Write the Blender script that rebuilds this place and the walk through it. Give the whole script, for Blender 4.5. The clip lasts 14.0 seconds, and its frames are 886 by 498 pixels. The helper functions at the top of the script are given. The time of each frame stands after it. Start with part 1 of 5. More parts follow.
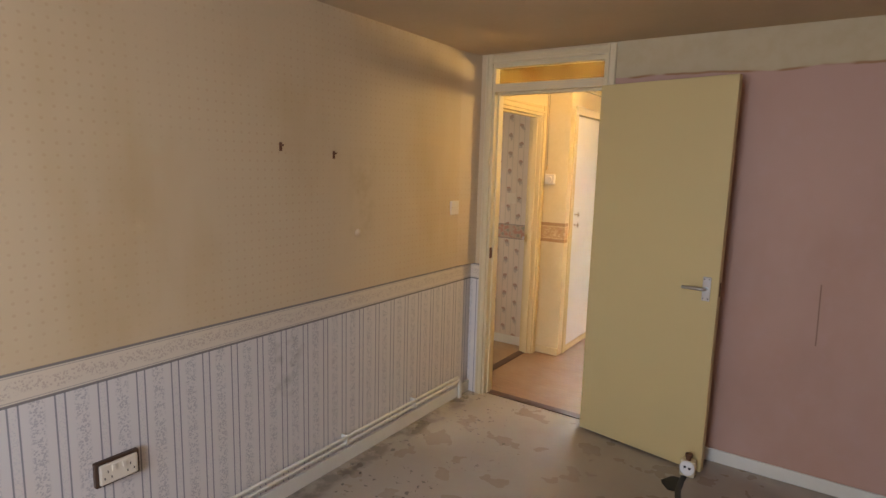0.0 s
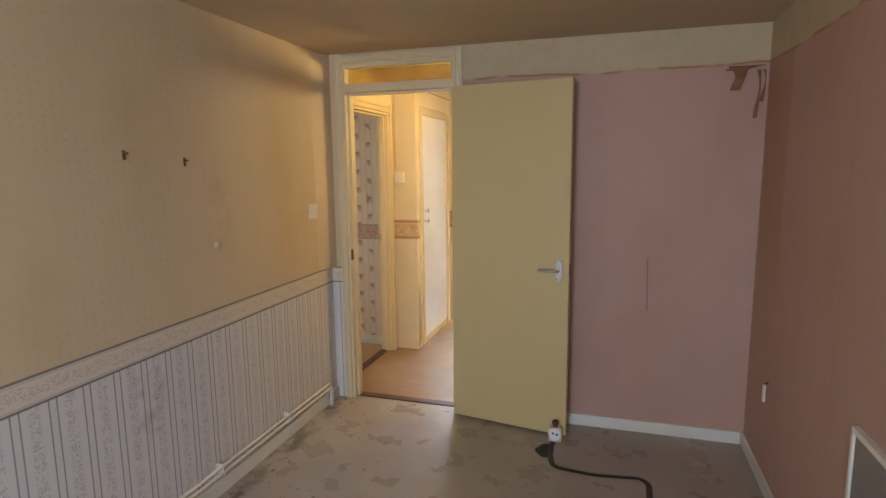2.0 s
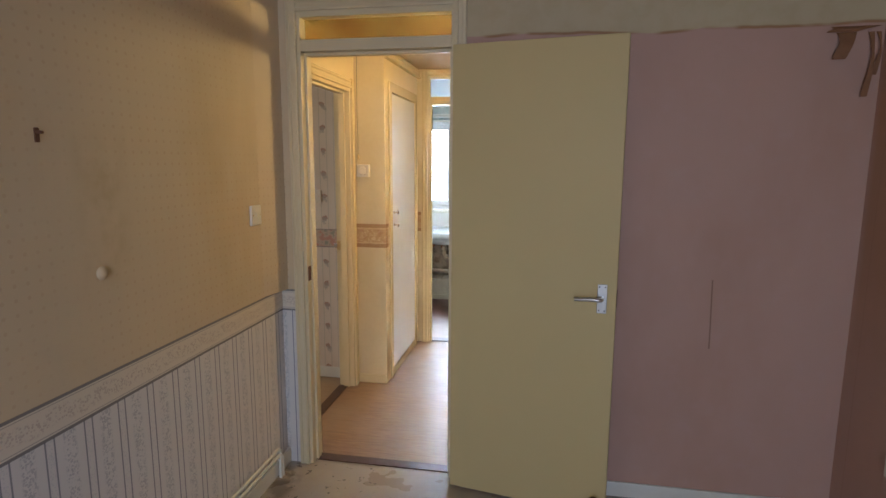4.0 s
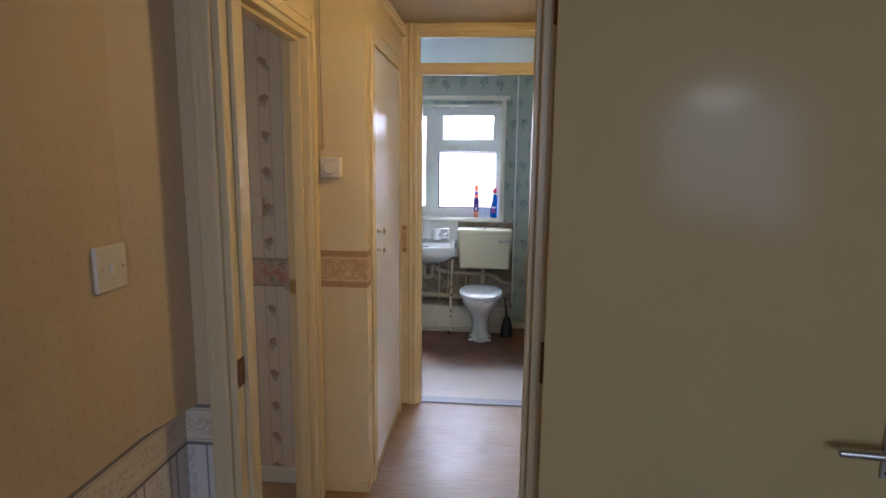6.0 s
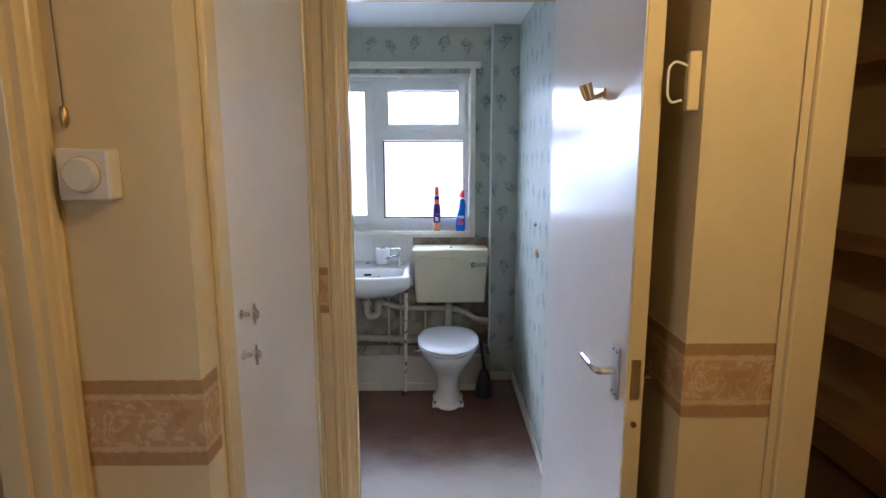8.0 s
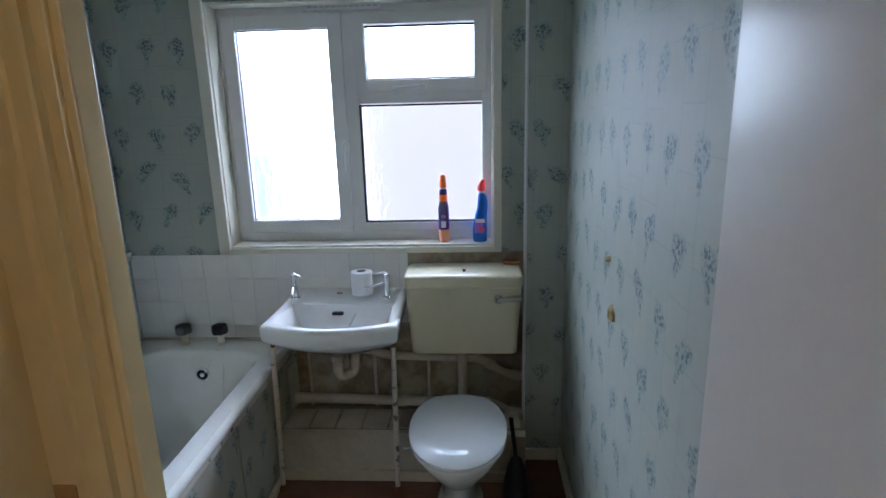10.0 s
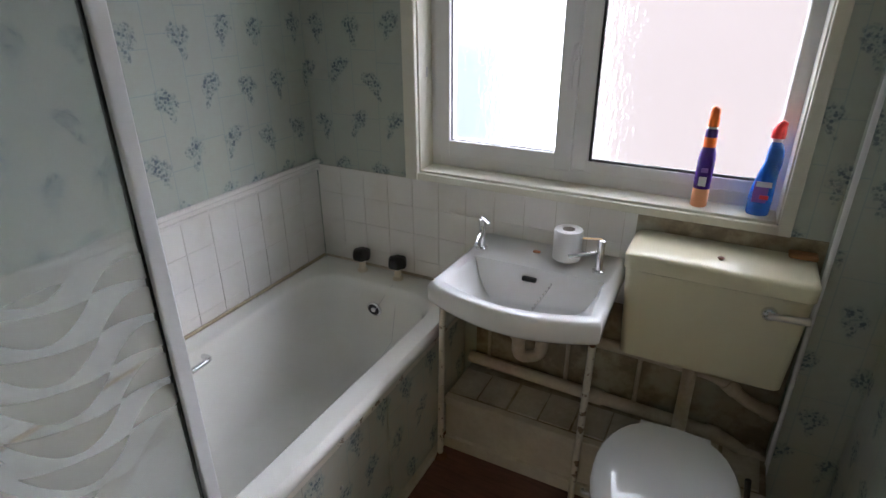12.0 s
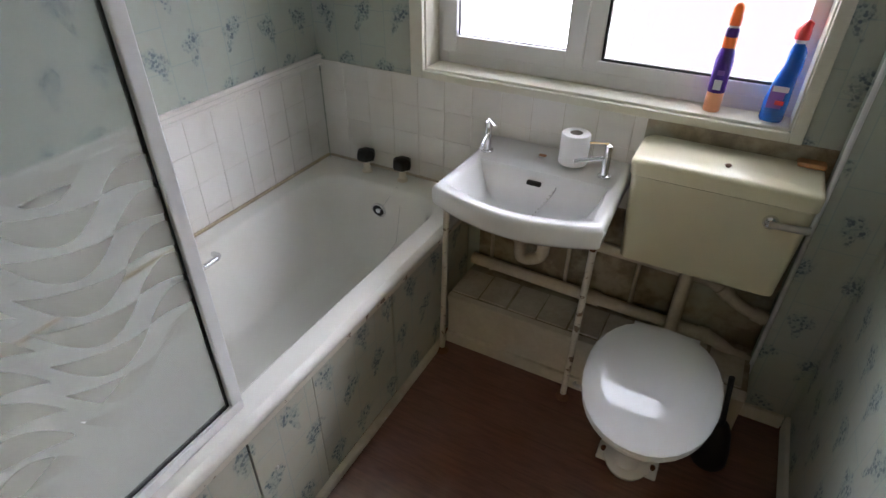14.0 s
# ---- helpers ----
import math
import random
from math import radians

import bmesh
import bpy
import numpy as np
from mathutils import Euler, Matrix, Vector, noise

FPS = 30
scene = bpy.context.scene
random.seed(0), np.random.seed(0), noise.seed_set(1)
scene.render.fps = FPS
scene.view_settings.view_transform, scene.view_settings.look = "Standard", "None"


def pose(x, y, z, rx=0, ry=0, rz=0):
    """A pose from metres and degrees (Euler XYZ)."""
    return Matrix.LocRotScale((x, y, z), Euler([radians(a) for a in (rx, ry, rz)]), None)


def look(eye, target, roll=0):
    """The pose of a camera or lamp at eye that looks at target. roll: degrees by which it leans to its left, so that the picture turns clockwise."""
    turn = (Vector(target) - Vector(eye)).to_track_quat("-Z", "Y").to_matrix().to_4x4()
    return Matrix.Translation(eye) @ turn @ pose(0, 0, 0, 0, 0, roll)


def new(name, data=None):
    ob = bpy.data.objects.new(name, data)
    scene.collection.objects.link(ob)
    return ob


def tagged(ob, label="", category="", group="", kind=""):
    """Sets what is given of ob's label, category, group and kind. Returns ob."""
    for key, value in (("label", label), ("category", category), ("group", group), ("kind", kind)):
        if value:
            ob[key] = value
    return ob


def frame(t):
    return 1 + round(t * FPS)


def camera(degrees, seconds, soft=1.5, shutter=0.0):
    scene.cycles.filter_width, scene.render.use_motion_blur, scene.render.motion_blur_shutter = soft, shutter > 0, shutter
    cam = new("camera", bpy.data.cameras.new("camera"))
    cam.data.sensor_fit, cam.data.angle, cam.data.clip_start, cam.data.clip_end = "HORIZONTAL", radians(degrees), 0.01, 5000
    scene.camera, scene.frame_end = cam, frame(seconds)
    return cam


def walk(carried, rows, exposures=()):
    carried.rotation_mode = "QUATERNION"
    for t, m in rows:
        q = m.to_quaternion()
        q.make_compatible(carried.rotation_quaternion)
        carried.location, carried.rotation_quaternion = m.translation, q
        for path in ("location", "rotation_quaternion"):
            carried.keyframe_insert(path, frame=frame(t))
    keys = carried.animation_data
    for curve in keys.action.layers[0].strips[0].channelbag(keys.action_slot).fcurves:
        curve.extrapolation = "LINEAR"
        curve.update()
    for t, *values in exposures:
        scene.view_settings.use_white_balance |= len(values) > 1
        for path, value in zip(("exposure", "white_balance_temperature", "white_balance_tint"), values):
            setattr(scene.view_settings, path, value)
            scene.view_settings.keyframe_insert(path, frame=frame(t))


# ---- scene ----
cam = camera(76.56, 14.0, 1.5)
BED_W, HALL_W, KIT_W, BACKDROP = 16.5, 8.8, 5.2, 55.0
EXPOSURES = [(0.0, 1.95, 5800, 16), (3.2, 1.8, 5250, 13), (5.5, 0.82, 5050, 16), (6.5, 0.72, 4950, 17), (7.7, 0.65, 4900, 18), (10.0, -0.25, 5000, 12), (12.0, -0.32, 5850, 17), (13.0, -0.32, 5950, 18), (14.0, -0.05, 5950, 17)]
PATH = [
    (0.0, 0.000, 0.000, 1.531, 81.53, -1.54, 34.45),
    (0.5, 0.004, -0.049, 1.535, 81.50, -0.60, 29.30),
    (1.0, -0.065, -0.083, 1.546, 81.38, 0.03, 25.12),
    (1.5, -0.113, -0.124, 1.541, 81.45, 0.50, 20.52),
    (2.0, -0.171, -0.091, 1.541, 81.51, 0.62, 16.89),
    (2.5, -0.258, 0.052, 1.527, 81.38, 0.38, 14.80),
    (3.0, -0.388, 0.248, 1.523, 81.34, 0.28, 12.90),
    (3.2, -0.450, 0.322, 1.520, 81.30, 0.21, 12.42),
    (5.3, -1.055, 1.478, 1.494, 80.92, -0.57, 6.66),
    (5.5, -1.111, 1.606, 1.500, 80.85, -0.45, 6.20),
    (6.0, -1.204, 1.946, 1.482, 80.93, -0.61, 4.78),
    (6.5, -1.277, 2.307, 1.483, 80.92, -0.36, 3.42),
    (7.0, -1.348, 2.656, 1.480, 80.74, -0.34, 2.09),
    (7.5, -1.349, 2.996, 1.480, 80.74, 0.05, 0.19),
    (7.7, -1.336, 3.129, 1.475, 80.61, 0.09, -0.39),
    (9.8, -1.185, 4.499, 1.535, 76.22, 1.30, 1.08),
    (10.0, -1.191, 4.609, 1.535, 75.81, 1.42, 2.98),
    (10.5, -1.228, 4.865, 1.514, 74.05, 1.58, 9.84),
    (11.0, -1.256, 5.037, 1.504, 70.57, 0.64, 16.55),
    (11.5, -1.269, 5.195, 1.528, 66.82, 0.26, 23.02),
    (12.0, -1.269, 5.229, 1.546, 65.53, 0.26, 27.39),
    (12.5, -1.265, 5.219, 1.553, 65.35, 0.20, 28.77),
    (13.0, -1.257, 5.218, 1.552, 65.17, 0.36, 29.46),
    (13.5, -1.260, 5.216, 1.553, 62.00, 0.12, 29.28),
    (13.7, -1.270, 5.230, 1.552, 59.54, -0.07, 29.21),
    (14.0, -1.267, 5.225, 1.559, 55.33, -0.32, 28.22),
]
walk(cam, [(t, pose(x, y, z, rx, ry, rz)) for t, x, y, z, rx, ry, rz in PATH], EXPOSURES)

# ---- world, sun, large lights ----
world = bpy.data.worlds.new("sky")
scene.world = world
world.use_nodes = True
wn = world.node_tree
sky = wn.nodes.new("ShaderNodeTexSky")
sky.sky_type, sky.sun_disc = "NISHITA", False
sky.sun_elevation, sky.sun_rotation = radians(35), radians(120)
wn.nodes["Background"].inputs[1].default_value = 0.10
wn.links.new(sky.outputs[0], wn.nodes["Background"].inputs[0])


def lamp(name, kind, m, energy, colour, size=0.5, size_y=None, angle=0.0):
    d = bpy.data.lights.new(name, kind)
    d.energy, d.color = energy, colour
    if kind == "AREA":
        d.shape, d.size, d.size_y = "RECTANGLE", size, size_y or size
    if kind == "POINT":
        d.shadow_soft_size = 0.05
    if kind == "SUN":
        d.angle = angle
    ob = new(name, d)
    ob.matrix_world = m
    return ob


lamp("sun_light", "SUN", look((2, -3, 4), (0, 0, 0)), 0.6, (1.0, 0.95, 0.88), angle=radians(15))
# the sky's light through the bedroom window; the bathroom is lit by the bright day beyond its glass
lamp("bedroom_window_light", "AREA", look((-0.60, -2.12, 1.45), (-1.90, 0.6, 0.65)), BED_W, (0.86, 0.92, 1.0), 1.3, 1.2)
lamp("bedroom_window_light", "AREA", look((-0.70, -2.10, 2.115), (-0.70, 2.0, 1.9)), 4.0, (1.0, 0.95, 0.85), 0.50, 0.05)
lamp("hall_bulb_light", "POINT", Matrix.Translation((-0.82, 3.72, 1.99)), HALL_W, (1.0, 0.685, 0.255))
# warm lamp added to light the kitchen wallpaper; its window is unseen, assumed
lamp("kitchen_fill_light", "AREA", look((-4.42, 2.6, 1.5), (-2.0, 3.6, 1.1)), KIT_W, (1.0, 0.86, 0.66), 1.2, 1.0)


# ---- node helpers ----
class S:
    """A socket of a node tree, with arithmetic."""

    def __init__(self, nt, sock):
        self.nt, self.sock = nt, sock

    def _m(self, op, *others, clamp=False):
        n = self.nt.nodes.new("ShaderNodeMath")
        n.operation, n.use_clamp = op, clamp
        for i, v in enumerate((self, *others)):
            if isinstance(v, S):
                self.nt.links.new(v.sock, n.inputs[i])
            else:
                n.inputs[i].default_value = v
        return S(self.nt, n.outputs[0])

    def __add__(self, o): return self._m("ADD", o)
    def __sub__(self, o): return self._m("SUBTRACT", o)
    def __mul__(self, o): return self._m("MULTIPLY", o)
    def __truediv__(self, o): return self._m("DIVIDE", o)
    def __mod__(self, o): return self._m("FLOORED_MODULO", o)
    def lt(self, o): return self._m("LESS_THAN", o)
    def gt(self, o): return self._m("GREATER_THAN", o)
    def abs(self): return self._m("ABSOLUTE")
    def floor(self): return self._m("FLOOR")
    def sqrt(self): return self._m("SQRT")
    def sin(self): return self._m("SINE")
    def mx(self, o): return self._m("MAXIMUM", o)
    def mn(self, o): return self._m("MINIMUM", o)
    def inv(self): return (self * -1.0) + 1.0
    def clamp(self): return self._m("ADD", 0.0, clamp=True)

    def ramp(self, a, b):
        """0 at a, 1 at b, smoothly."""
        n = self.nt.nodes.new("ShaderNodeMapRange")
        n.interpolation_type = "SMOOTHSTEP"
        self.nt.links.new(self.sock, n.inputs["Value"])
        n.inputs["From Min"].default_value, n.inputs["From Max"].default_value = a, b
        if a > b:
            n.inputs["From Min"].default_value, n.inputs["From Max"].default_value = b, a
            n.inputs["To Min"].default_value, n.inputs["To Max"].default_value = 1.0, 0.0
        return S(self.nt, n.outputs[0])


class Mat:
    """A Principled material under construction."""

    def __init__(self, name, colour, rough=0.6, metal=0.0, spec=0.5):
        self.m = bpy.data.materials.new(name)
        self.m.use_nodes = True
        self.nt = self.m.node_tree
        self.b = self.nt.nodes["Principled BSDF"]
        self.b.inputs["Roughness"].default_value = rough
        self.b.inputs["Metallic"].default_value = metal
        self.b.inputs["Specular IOR Level"].default_value = spec
        self.c = None
        self.col(colour)

    def rgb(self, c):
        n = self.nt.nodes.new("ShaderNodeRGB")
        n.outputs[0].default_value = (*c, 1)
        return S(self.nt, n.outputs[0])

    def col(self, c):
        self.c = c if isinstance(c, S) else self.rgb(c)
        self.nt.links.new(self.c.sock, self.b.inputs["Base Color"])
        return self

    def mix(self, fac, c, blend="MIX"):
        """Lay colour c over what there is, by fac."""
        n = self.nt.nodes.new("ShaderNodeMix")
        n.data_type, n.blend_type = "RGBA", blend
        c = c if isinstance(c, S) else self.rgb(c)
        if isinstance(fac, S):
            self.nt.links.new(fac.sock, n.inputs[0])
        else:
            n.inputs[0].default_value = fac
        self.nt.links.new(self.c.sock, n.inputs[6])
        self.nt.links.new(c.sock, n.inputs[7])
        return self.col(S(self.nt, n.outputs[2]))

    def xyz(self):
        tc = self.nt.nodes.new("ShaderNodeNewGeometry")
        sp = self.nt.nodes.new("ShaderNodeSeparateXYZ")
        self.nt.links.new(tc.outputs["Position"], sp.inputs[0])
        return [S(self.nt, o) for o in sp.outputs]

    def vec(self, x, y, z=0.0):
        n = self.nt.nodes.new("ShaderNodeCombineXYZ")
        for i, v in enumerate((x, y, z)):
            if isinstance(v, S):
                self.nt.links.new(v.sock, n.inputs[i])
            else:
                n.inputs[i].default_value = v
        return S(self.nt, n.outputs[0])

    def noise(self, scale, detail=4.0, rough=0.55, stretch=(1, 1, 1), vec=None, dist=0.0):
        n = self.nt.nodes.new("ShaderNodeTexNoise")
        n.inputs["Scale"].default_value, n.inputs["Detail"].default_value = scale, detail
        n.inputs["Roughness"].default_value, n.inputs["Distortion"].default_value = rough, dist
        if vec is None:
            x, y, z = self.xyz()
            vec = self.vec(x * stretch[0], y * stretch[1], z * stretch[2])
        self.nt.links.new(vec.sock, n.inputs["Vector"])
        return S(self.nt, n.outputs[0])

    def voronoi(self, scale, vec=None, rnd=1.0, out=0):
        n = self.nt.nodes.new("ShaderNodeTexVoronoi")
        n.inputs["Scale"].default_value, n.inputs["Randomness"].default_value = scale, rnd
        if vec is None:
            vec = self.vec(*self.xyz())
        self.nt.links.new(vec.sock, n.inputs["Vector"])
        return S(self.nt, n.outputs[out])

    def random(self):
        n = self.nt.nodes.new("ShaderNodeObjectInfo")
        return S(self.nt, n.outputs["Random"])

    def bump(self, h, strength=0.3, distance=0.002):
        n = self.nt.nodes.new("ShaderNodeBump")
        n.inputs["Strength"].default_value, n.inputs["Distance"].default_value = strength, distance
        self.nt.links.new(h.sock, n.inputs["Height"])
        self.nt.links.new(n.outputs[0], self.b.inputs["Normal"])
        return self

    def rough(self, s):
        self.nt.links.new(s.sock, self.b.inputs["Roughness"])
        return self

    def worn(self, dark, amount=0.35, scale=3.0, fine=60.0, bump=0.15):
        """Stains at a large and a small scale, and fine relief."""
        big = self.noise(scale, 6, 0.6).ramp(0.3, 0.85)
        small = self.noise(fine, 3).ramp(0.2, 0.95)
        self.mix(big * amount, dark).mix(small * (amount * 0.4), dark)
        return self.bump(self.noise(fine * 3, 3), bump, 0.001)


# ---- materials ----


def paint(name, colour, dark, rough=0.35, amount=0.3):
    m = Mat(name, colour, rough)
    m.worn(dark, amount, 2.5, 45)
    return m.rough(m.noise(8, 3) * 0.08 + (rough - 0.04)).m


cream_gloss = paint("cream_gloss_paint", (0.70, 0.57, 0.31), (0.52, 0.37, 0.16), 0.24, 0.14)
door_paint = paint("cream_door_paint", (0.58, 0.46, 0.21), (0.52, 0.38, 0.15), 0.55, 0.08)
door_gloss = door_paint.node_tree.nodes["Principled BSDF"]
door_gloss.inputs["Specular IOR Level"].default_value = 0.3
door_gloss.inputs["Coat Weight"].default_value, door_gloss.inputs["Coat Roughness"].default_value = 0.14, 0.13
casing_paint = paint("worn_casing_paint", (0.66, 0.56, 0.34), (0.42, 0.32, 0.18), 0.36, 0.25)
white_gloss = paint("white_gloss_paint", (0.80, 0.785, 0.75), (0.55, 0.48, 0.36), 0.22, 0.2)
white_paint = paint("off_white_paint", (0.74, 0.72, 0.62), (0.52, 0.46, 0.32), 0.4, 0.3)
upvc = paint("white_plastic_window", (0.80, 0.80, 0.80), (0.62, 0.62, 0.60), 0.3, 0.2)
ceiling_mat = paint("nicotine_stained_ceiling", (0.56, 0.44, 0.27), (0.42, 0.30, 0.15), 0.8, 0.4)
bath_ceiling_mat = paint("white_ceiling", (0.76, 0.77, 0.74), (0.62, 0.62, 0.58), 0.8, 0.25)
hall_wall_mat = paint("yellowed_hall_wallpaper", (0.70, 0.58, 0.33), (0.50, 0.36, 0.14), 0.45, 0.35)
cupboard_wall_mat = paint("cupboard_wall_paint", (0.74, 0.54, 0.26), (0.46, 0.28, 0.10), 0.7, 0.35)
switch_plastic = paint("cream_switch_plastic", (0.74, 0.68, 0.55), (0.55, 0.45, 0.3), 0.35, 0.2)
dark_plastic = Mat("dark_plastic", (0.015, 0.014, 0.013), 0.4).m
brown_plastic = Mat("brown_plastic", (0.06, 0.03, 0.015), 0.4).m
black_steel = Mat("black_painted_steel", (0.02, 0.016, 0.014), 0.45).m
slot_mat = Mat("pale_slot", (0.45, 0.36, 0.25), 0.7).m
chrome = Mat("chrome", (0.75, 0.75, 0.76), 0.12, 1.0).m
dull_metal = Mat("dull_aluminium", (0.55, 0.54, 0.52), 0.38, 1.0).m
brass = Mat("old_brass", (0.60, 0.43, 0.19), 0.32, 1.0).m
rubber_black = Mat("black_rubber", (0.012, 0.012, 0.014), 0.5).m
rust = Mat("rusted_metal", (0.16, 0.07, 0.03), 0.8).worn((0.05, 0.02, 0.01), 0.6, 30, 120).m


def room_paper():
    """Dotted paper above a flowered dado border, striped paper beneath."""
    m = Mat("bedroom_wallpaper", (0.60, 0.475, 0.295), 0.65, 0, 0.3)
    x, y, z = m.xyz()
    u = x + y
    wob = m.noise(1.5, 2) - 0.5
    # dots
    du, dz = (u % 0.036) - 0.018, (z % 0.036) - 0.018
    dots = (du * du + dz * dz).sqrt().ramp(0.0062, 0.0042)
    m.mix(dots * 0.24 * m.noise(2.2, 2).ramp(0.3, 0.6), (0.42, 0.24, 0.13))
    # nicotine clouds and streaks
    m.mix(m.noise(1.6, 4, 0.6, (1, 1, 0.45)).ramp(0.45, 0.78) * 0.45, (0.44, 0.29, 0.10))
    # stripes under the dado
    low = z.lt(0.79)
    m.mix(low, (0.65, 0.61, 0.56))
    s = (u - 0.0295) % 0.126
    flor = m.voronoi(150, m.vec(u, u * 0.0, z)).ramp(0.60, 0.42)
    fl = flor * m.noise(60, 2).ramp(0.36, 0.5) * (s - 0.079).abs().ramp(0.026, 0.014)
    m.mix(low * fl * 0.6, (0.34, 0.33, 0.33))
    mid = m.voronoi(170, m.vec(u, u * 0.0, z)).ramp(0.4, 0.28) * (s - 0.0175).abs().lt(0.011)
    m.mix(low * mid * 0.4, (0.42, 0.41, 0.43))
    lines = (s - 0.0035).abs().ramp(0.0033, 0.0019).mx((s - 0.0315).abs().ramp(0.0033, 0.0019))
    m.mix(low * lines * 0.8, (0.17, 0.17, 0.19))
    # border
    band = z.gt(0.79) * z.lt(0.892)
    m.mix(band, (0.66, 0.58, 0.45))
    speck = m.voronoi(135, m.vec(u, u * 0.0, z)).ramp(0.55, 0.38) * m.noise(40, 2).ramp(0.34, 0.48)
    m.mix(band * speck * (z - 0.842 + (u * 40.0).sin() * 0.006).abs().ramp(0.027, 0.016) * 0.5, (0.40, 0.31, 0.25))
    edge = (z - 0.889 + wob * 0.004).abs().ramp(0.0058, 0.0033).mx((z - 0.793 + wob * 0.004).abs().ramp(0.0058, 0.0033))
    edge = edge.mx((z - 0.879).abs().ramp(0.002, 0.001) * 0.5).mx((z - 0.803).abs().ramp(0.002, 0.001) * 0.5)
    m.mix(edge * 0.85, (0.13, 0.12, 0.12))
    # grime streak and a damp mark where a fitting hung
    d = ((y - 2.1).abs() * 1.0).mx((z - 1.36).abs() * 0.45)
    m.mix(d.ramp(0.13, 0.02) * m.noise(9, 4).ramp(0.35, 0.65) * 0.35, (0.36, 0.25, 0.09))
    d2 = (y - 1.62).abs().mx((z - 0.62).abs() * 0.5)
    m.mix(d2.ramp(0.11, 0.02) * m.noise(14, 4).ramp(0.42, 0.7) * 0.5, (0.22, 0.20, 0.15))
    m.bump(m.noise(220, 2) + dots * 0.6, 0.15, 0.001)
    return m.m


def pink_paper():
    m = Mat("pink_wallpaper", (0.49, 0.315, 0.24), 0.6, 0, 0.3)
    x, y, z = m.xyz()
    m.mix(m.noise(2.0, 4, 0.6, (1, 1, 0.5)).ramp(0.4, 0.8) * 0.35, (0.36, 0.19, 0.11))
    m.mix(m.noise(12, 3).ramp(0.5, 0.8) * 0.15, (0.52, 0.36, 0.33))
    # a darker, more orange length beside the corner, stronger higher up
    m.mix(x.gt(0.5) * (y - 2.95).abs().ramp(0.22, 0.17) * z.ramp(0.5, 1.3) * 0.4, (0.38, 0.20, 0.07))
    # seams
    m.mix(((y + 0.1) % 0.53).lt(0.004) * x.gt(0.5) * 0.3, (0.30, 0.17, 0.10))
    # upper band where the paper is stripped back to the old wall
    tear = z + m.noise(3.0, 3) * 0.04 - 0.02
    strip = tear.gt(2.03)
    m.mix(strip, (0.52, 0.43, 0.26)).mix(strip * m.noise(14, 4).ramp(0.4, 0.7) * 0.25, (0.42, 0.31, 0.16))
    m.mix((tear - 2.03).abs().ramp(0.009, 0.002) * m.noise(4, 2).ramp(0.4, 0.55) * 0.8, (0.30, 0.15, 0.05))
    m.mix((x - 0.02 + (z * 7.0).sin() * 0.004).abs().ramp(0.005, 0.001) * z.gt(0.72) * z.lt(1.02) * 0.7 * y.gt(3.0), (0.18, 0.10, 0.06))
    m.bump(m.noise(180, 3), 0.2, 0.001)
    return m.m


def bath_paper(name="flowered_bathroom_wallpaper", base=(0.405, 0.44, 0.385), tint=(0.46, 0.46, 0.38)):
    """Pale blue-green paper of irregular blocks with sprigs of blue flowers."""
    m = Mat(name, base, 0.5, 0, 0.35)
    x, y, z = m.xyz()
    u = x * 1.0 + y
    n = m.nt.nodes.new("ShaderNodeTexBrick")
    n.offset, n.offset_frequency, n.squash, n.squash_frequency = 0.37, 2, 0.62, 3
    m.nt.links.new(m.vec(z, u).sock, n.inputs["Vector"])
    for k, v in (("Scale", 1.0), ("Mortar Size", 0.0018), ("Mortar Smooth", 0.3), ("Brick Width", 0.19), ("Row Height", 0.105), ("Bias", 0.0)):
        n.inputs[k].default_value = v
    n.inputs["Color1"].default_value, n.inputs["Color2"].default_value = (0.35, 0.35, 0.35, 1), (0.9, 0.9, 0.9, 1)
    tone, mortar = S(m.nt, n.outputs[0]), S(m.nt, n.outputs[1])
    m.mix(tone * 0.5, tint)
    m.mix(m.noise(30, 3).ramp(0.4, 0.75) * 0.3, (0.42, 0.50, 0.45))
    m.mix(mortar * 0.45, (0.28, 0.36, 0.36))
    # sprigs: one to a cell, jittered, each a loose head of blossoms over a leafy stem
    cu, cz = 0.15, 0.17
    row = (z / cz).floor()
    uu = u + (row % 2.0) * (cu * 0.5)
    cell = m.vec((uu / cu).floor() * 7.31, row * 3.17)
    pick, pick2 = m.noise(1.0, 0, 0.5, vec=cell) - 0.5, m.noise(1.7, 0, 0.5, vec=cell) - 0.5
    fu = (uu % cu) - cu / 2 + pick * 0.09
    fz = (z % cz) - cz / 2 + pick2 * 0.09
    lean = fu + fz * (pick2 * 2.2)
    rag = (m.noise(34, 2) - 0.5) * 0.05
    head = ((lean * lean) * 1.2 + (fz - 0.008) * (fz - 0.008) * 1.3).sqrt() + rag
    stem = ((lean * lean) * 7.0 + (fz + 0.022) * (fz + 0.022) * 0.8).sqrt() + rag
    body = head.ramp(0.047, 0.024).mx(stem.ramp(0.042, 0.022) * 0.8)
    bl = m.voronoi(95, m.vec(u, u * 0.0, z)).ramp(0.58, 0.34)
    m.mix(body * 0.30, (0.26, 0.33, 0.33))
    m.mix(body * bl * m.noise(45, 2).ramp(0.36, 0.52) * 0.9, (0.09, 0.123, 0.160))
    m.mix(body * m.noise(110, 2).ramp(0.46, 0.62) * 0.45, (0.15, 0.21, 0.22))
    # damp towards the foot of the wall has its own blotches
    m.mix(m.noise(5, 5, 0.65).ramp(0.55, 0.8) * 0.5, (0.33, 0.33, 0.25))
    m.bump(m.noise(160, 2) + mortar * -0.8, 0.2, 0.001)
    return m.m


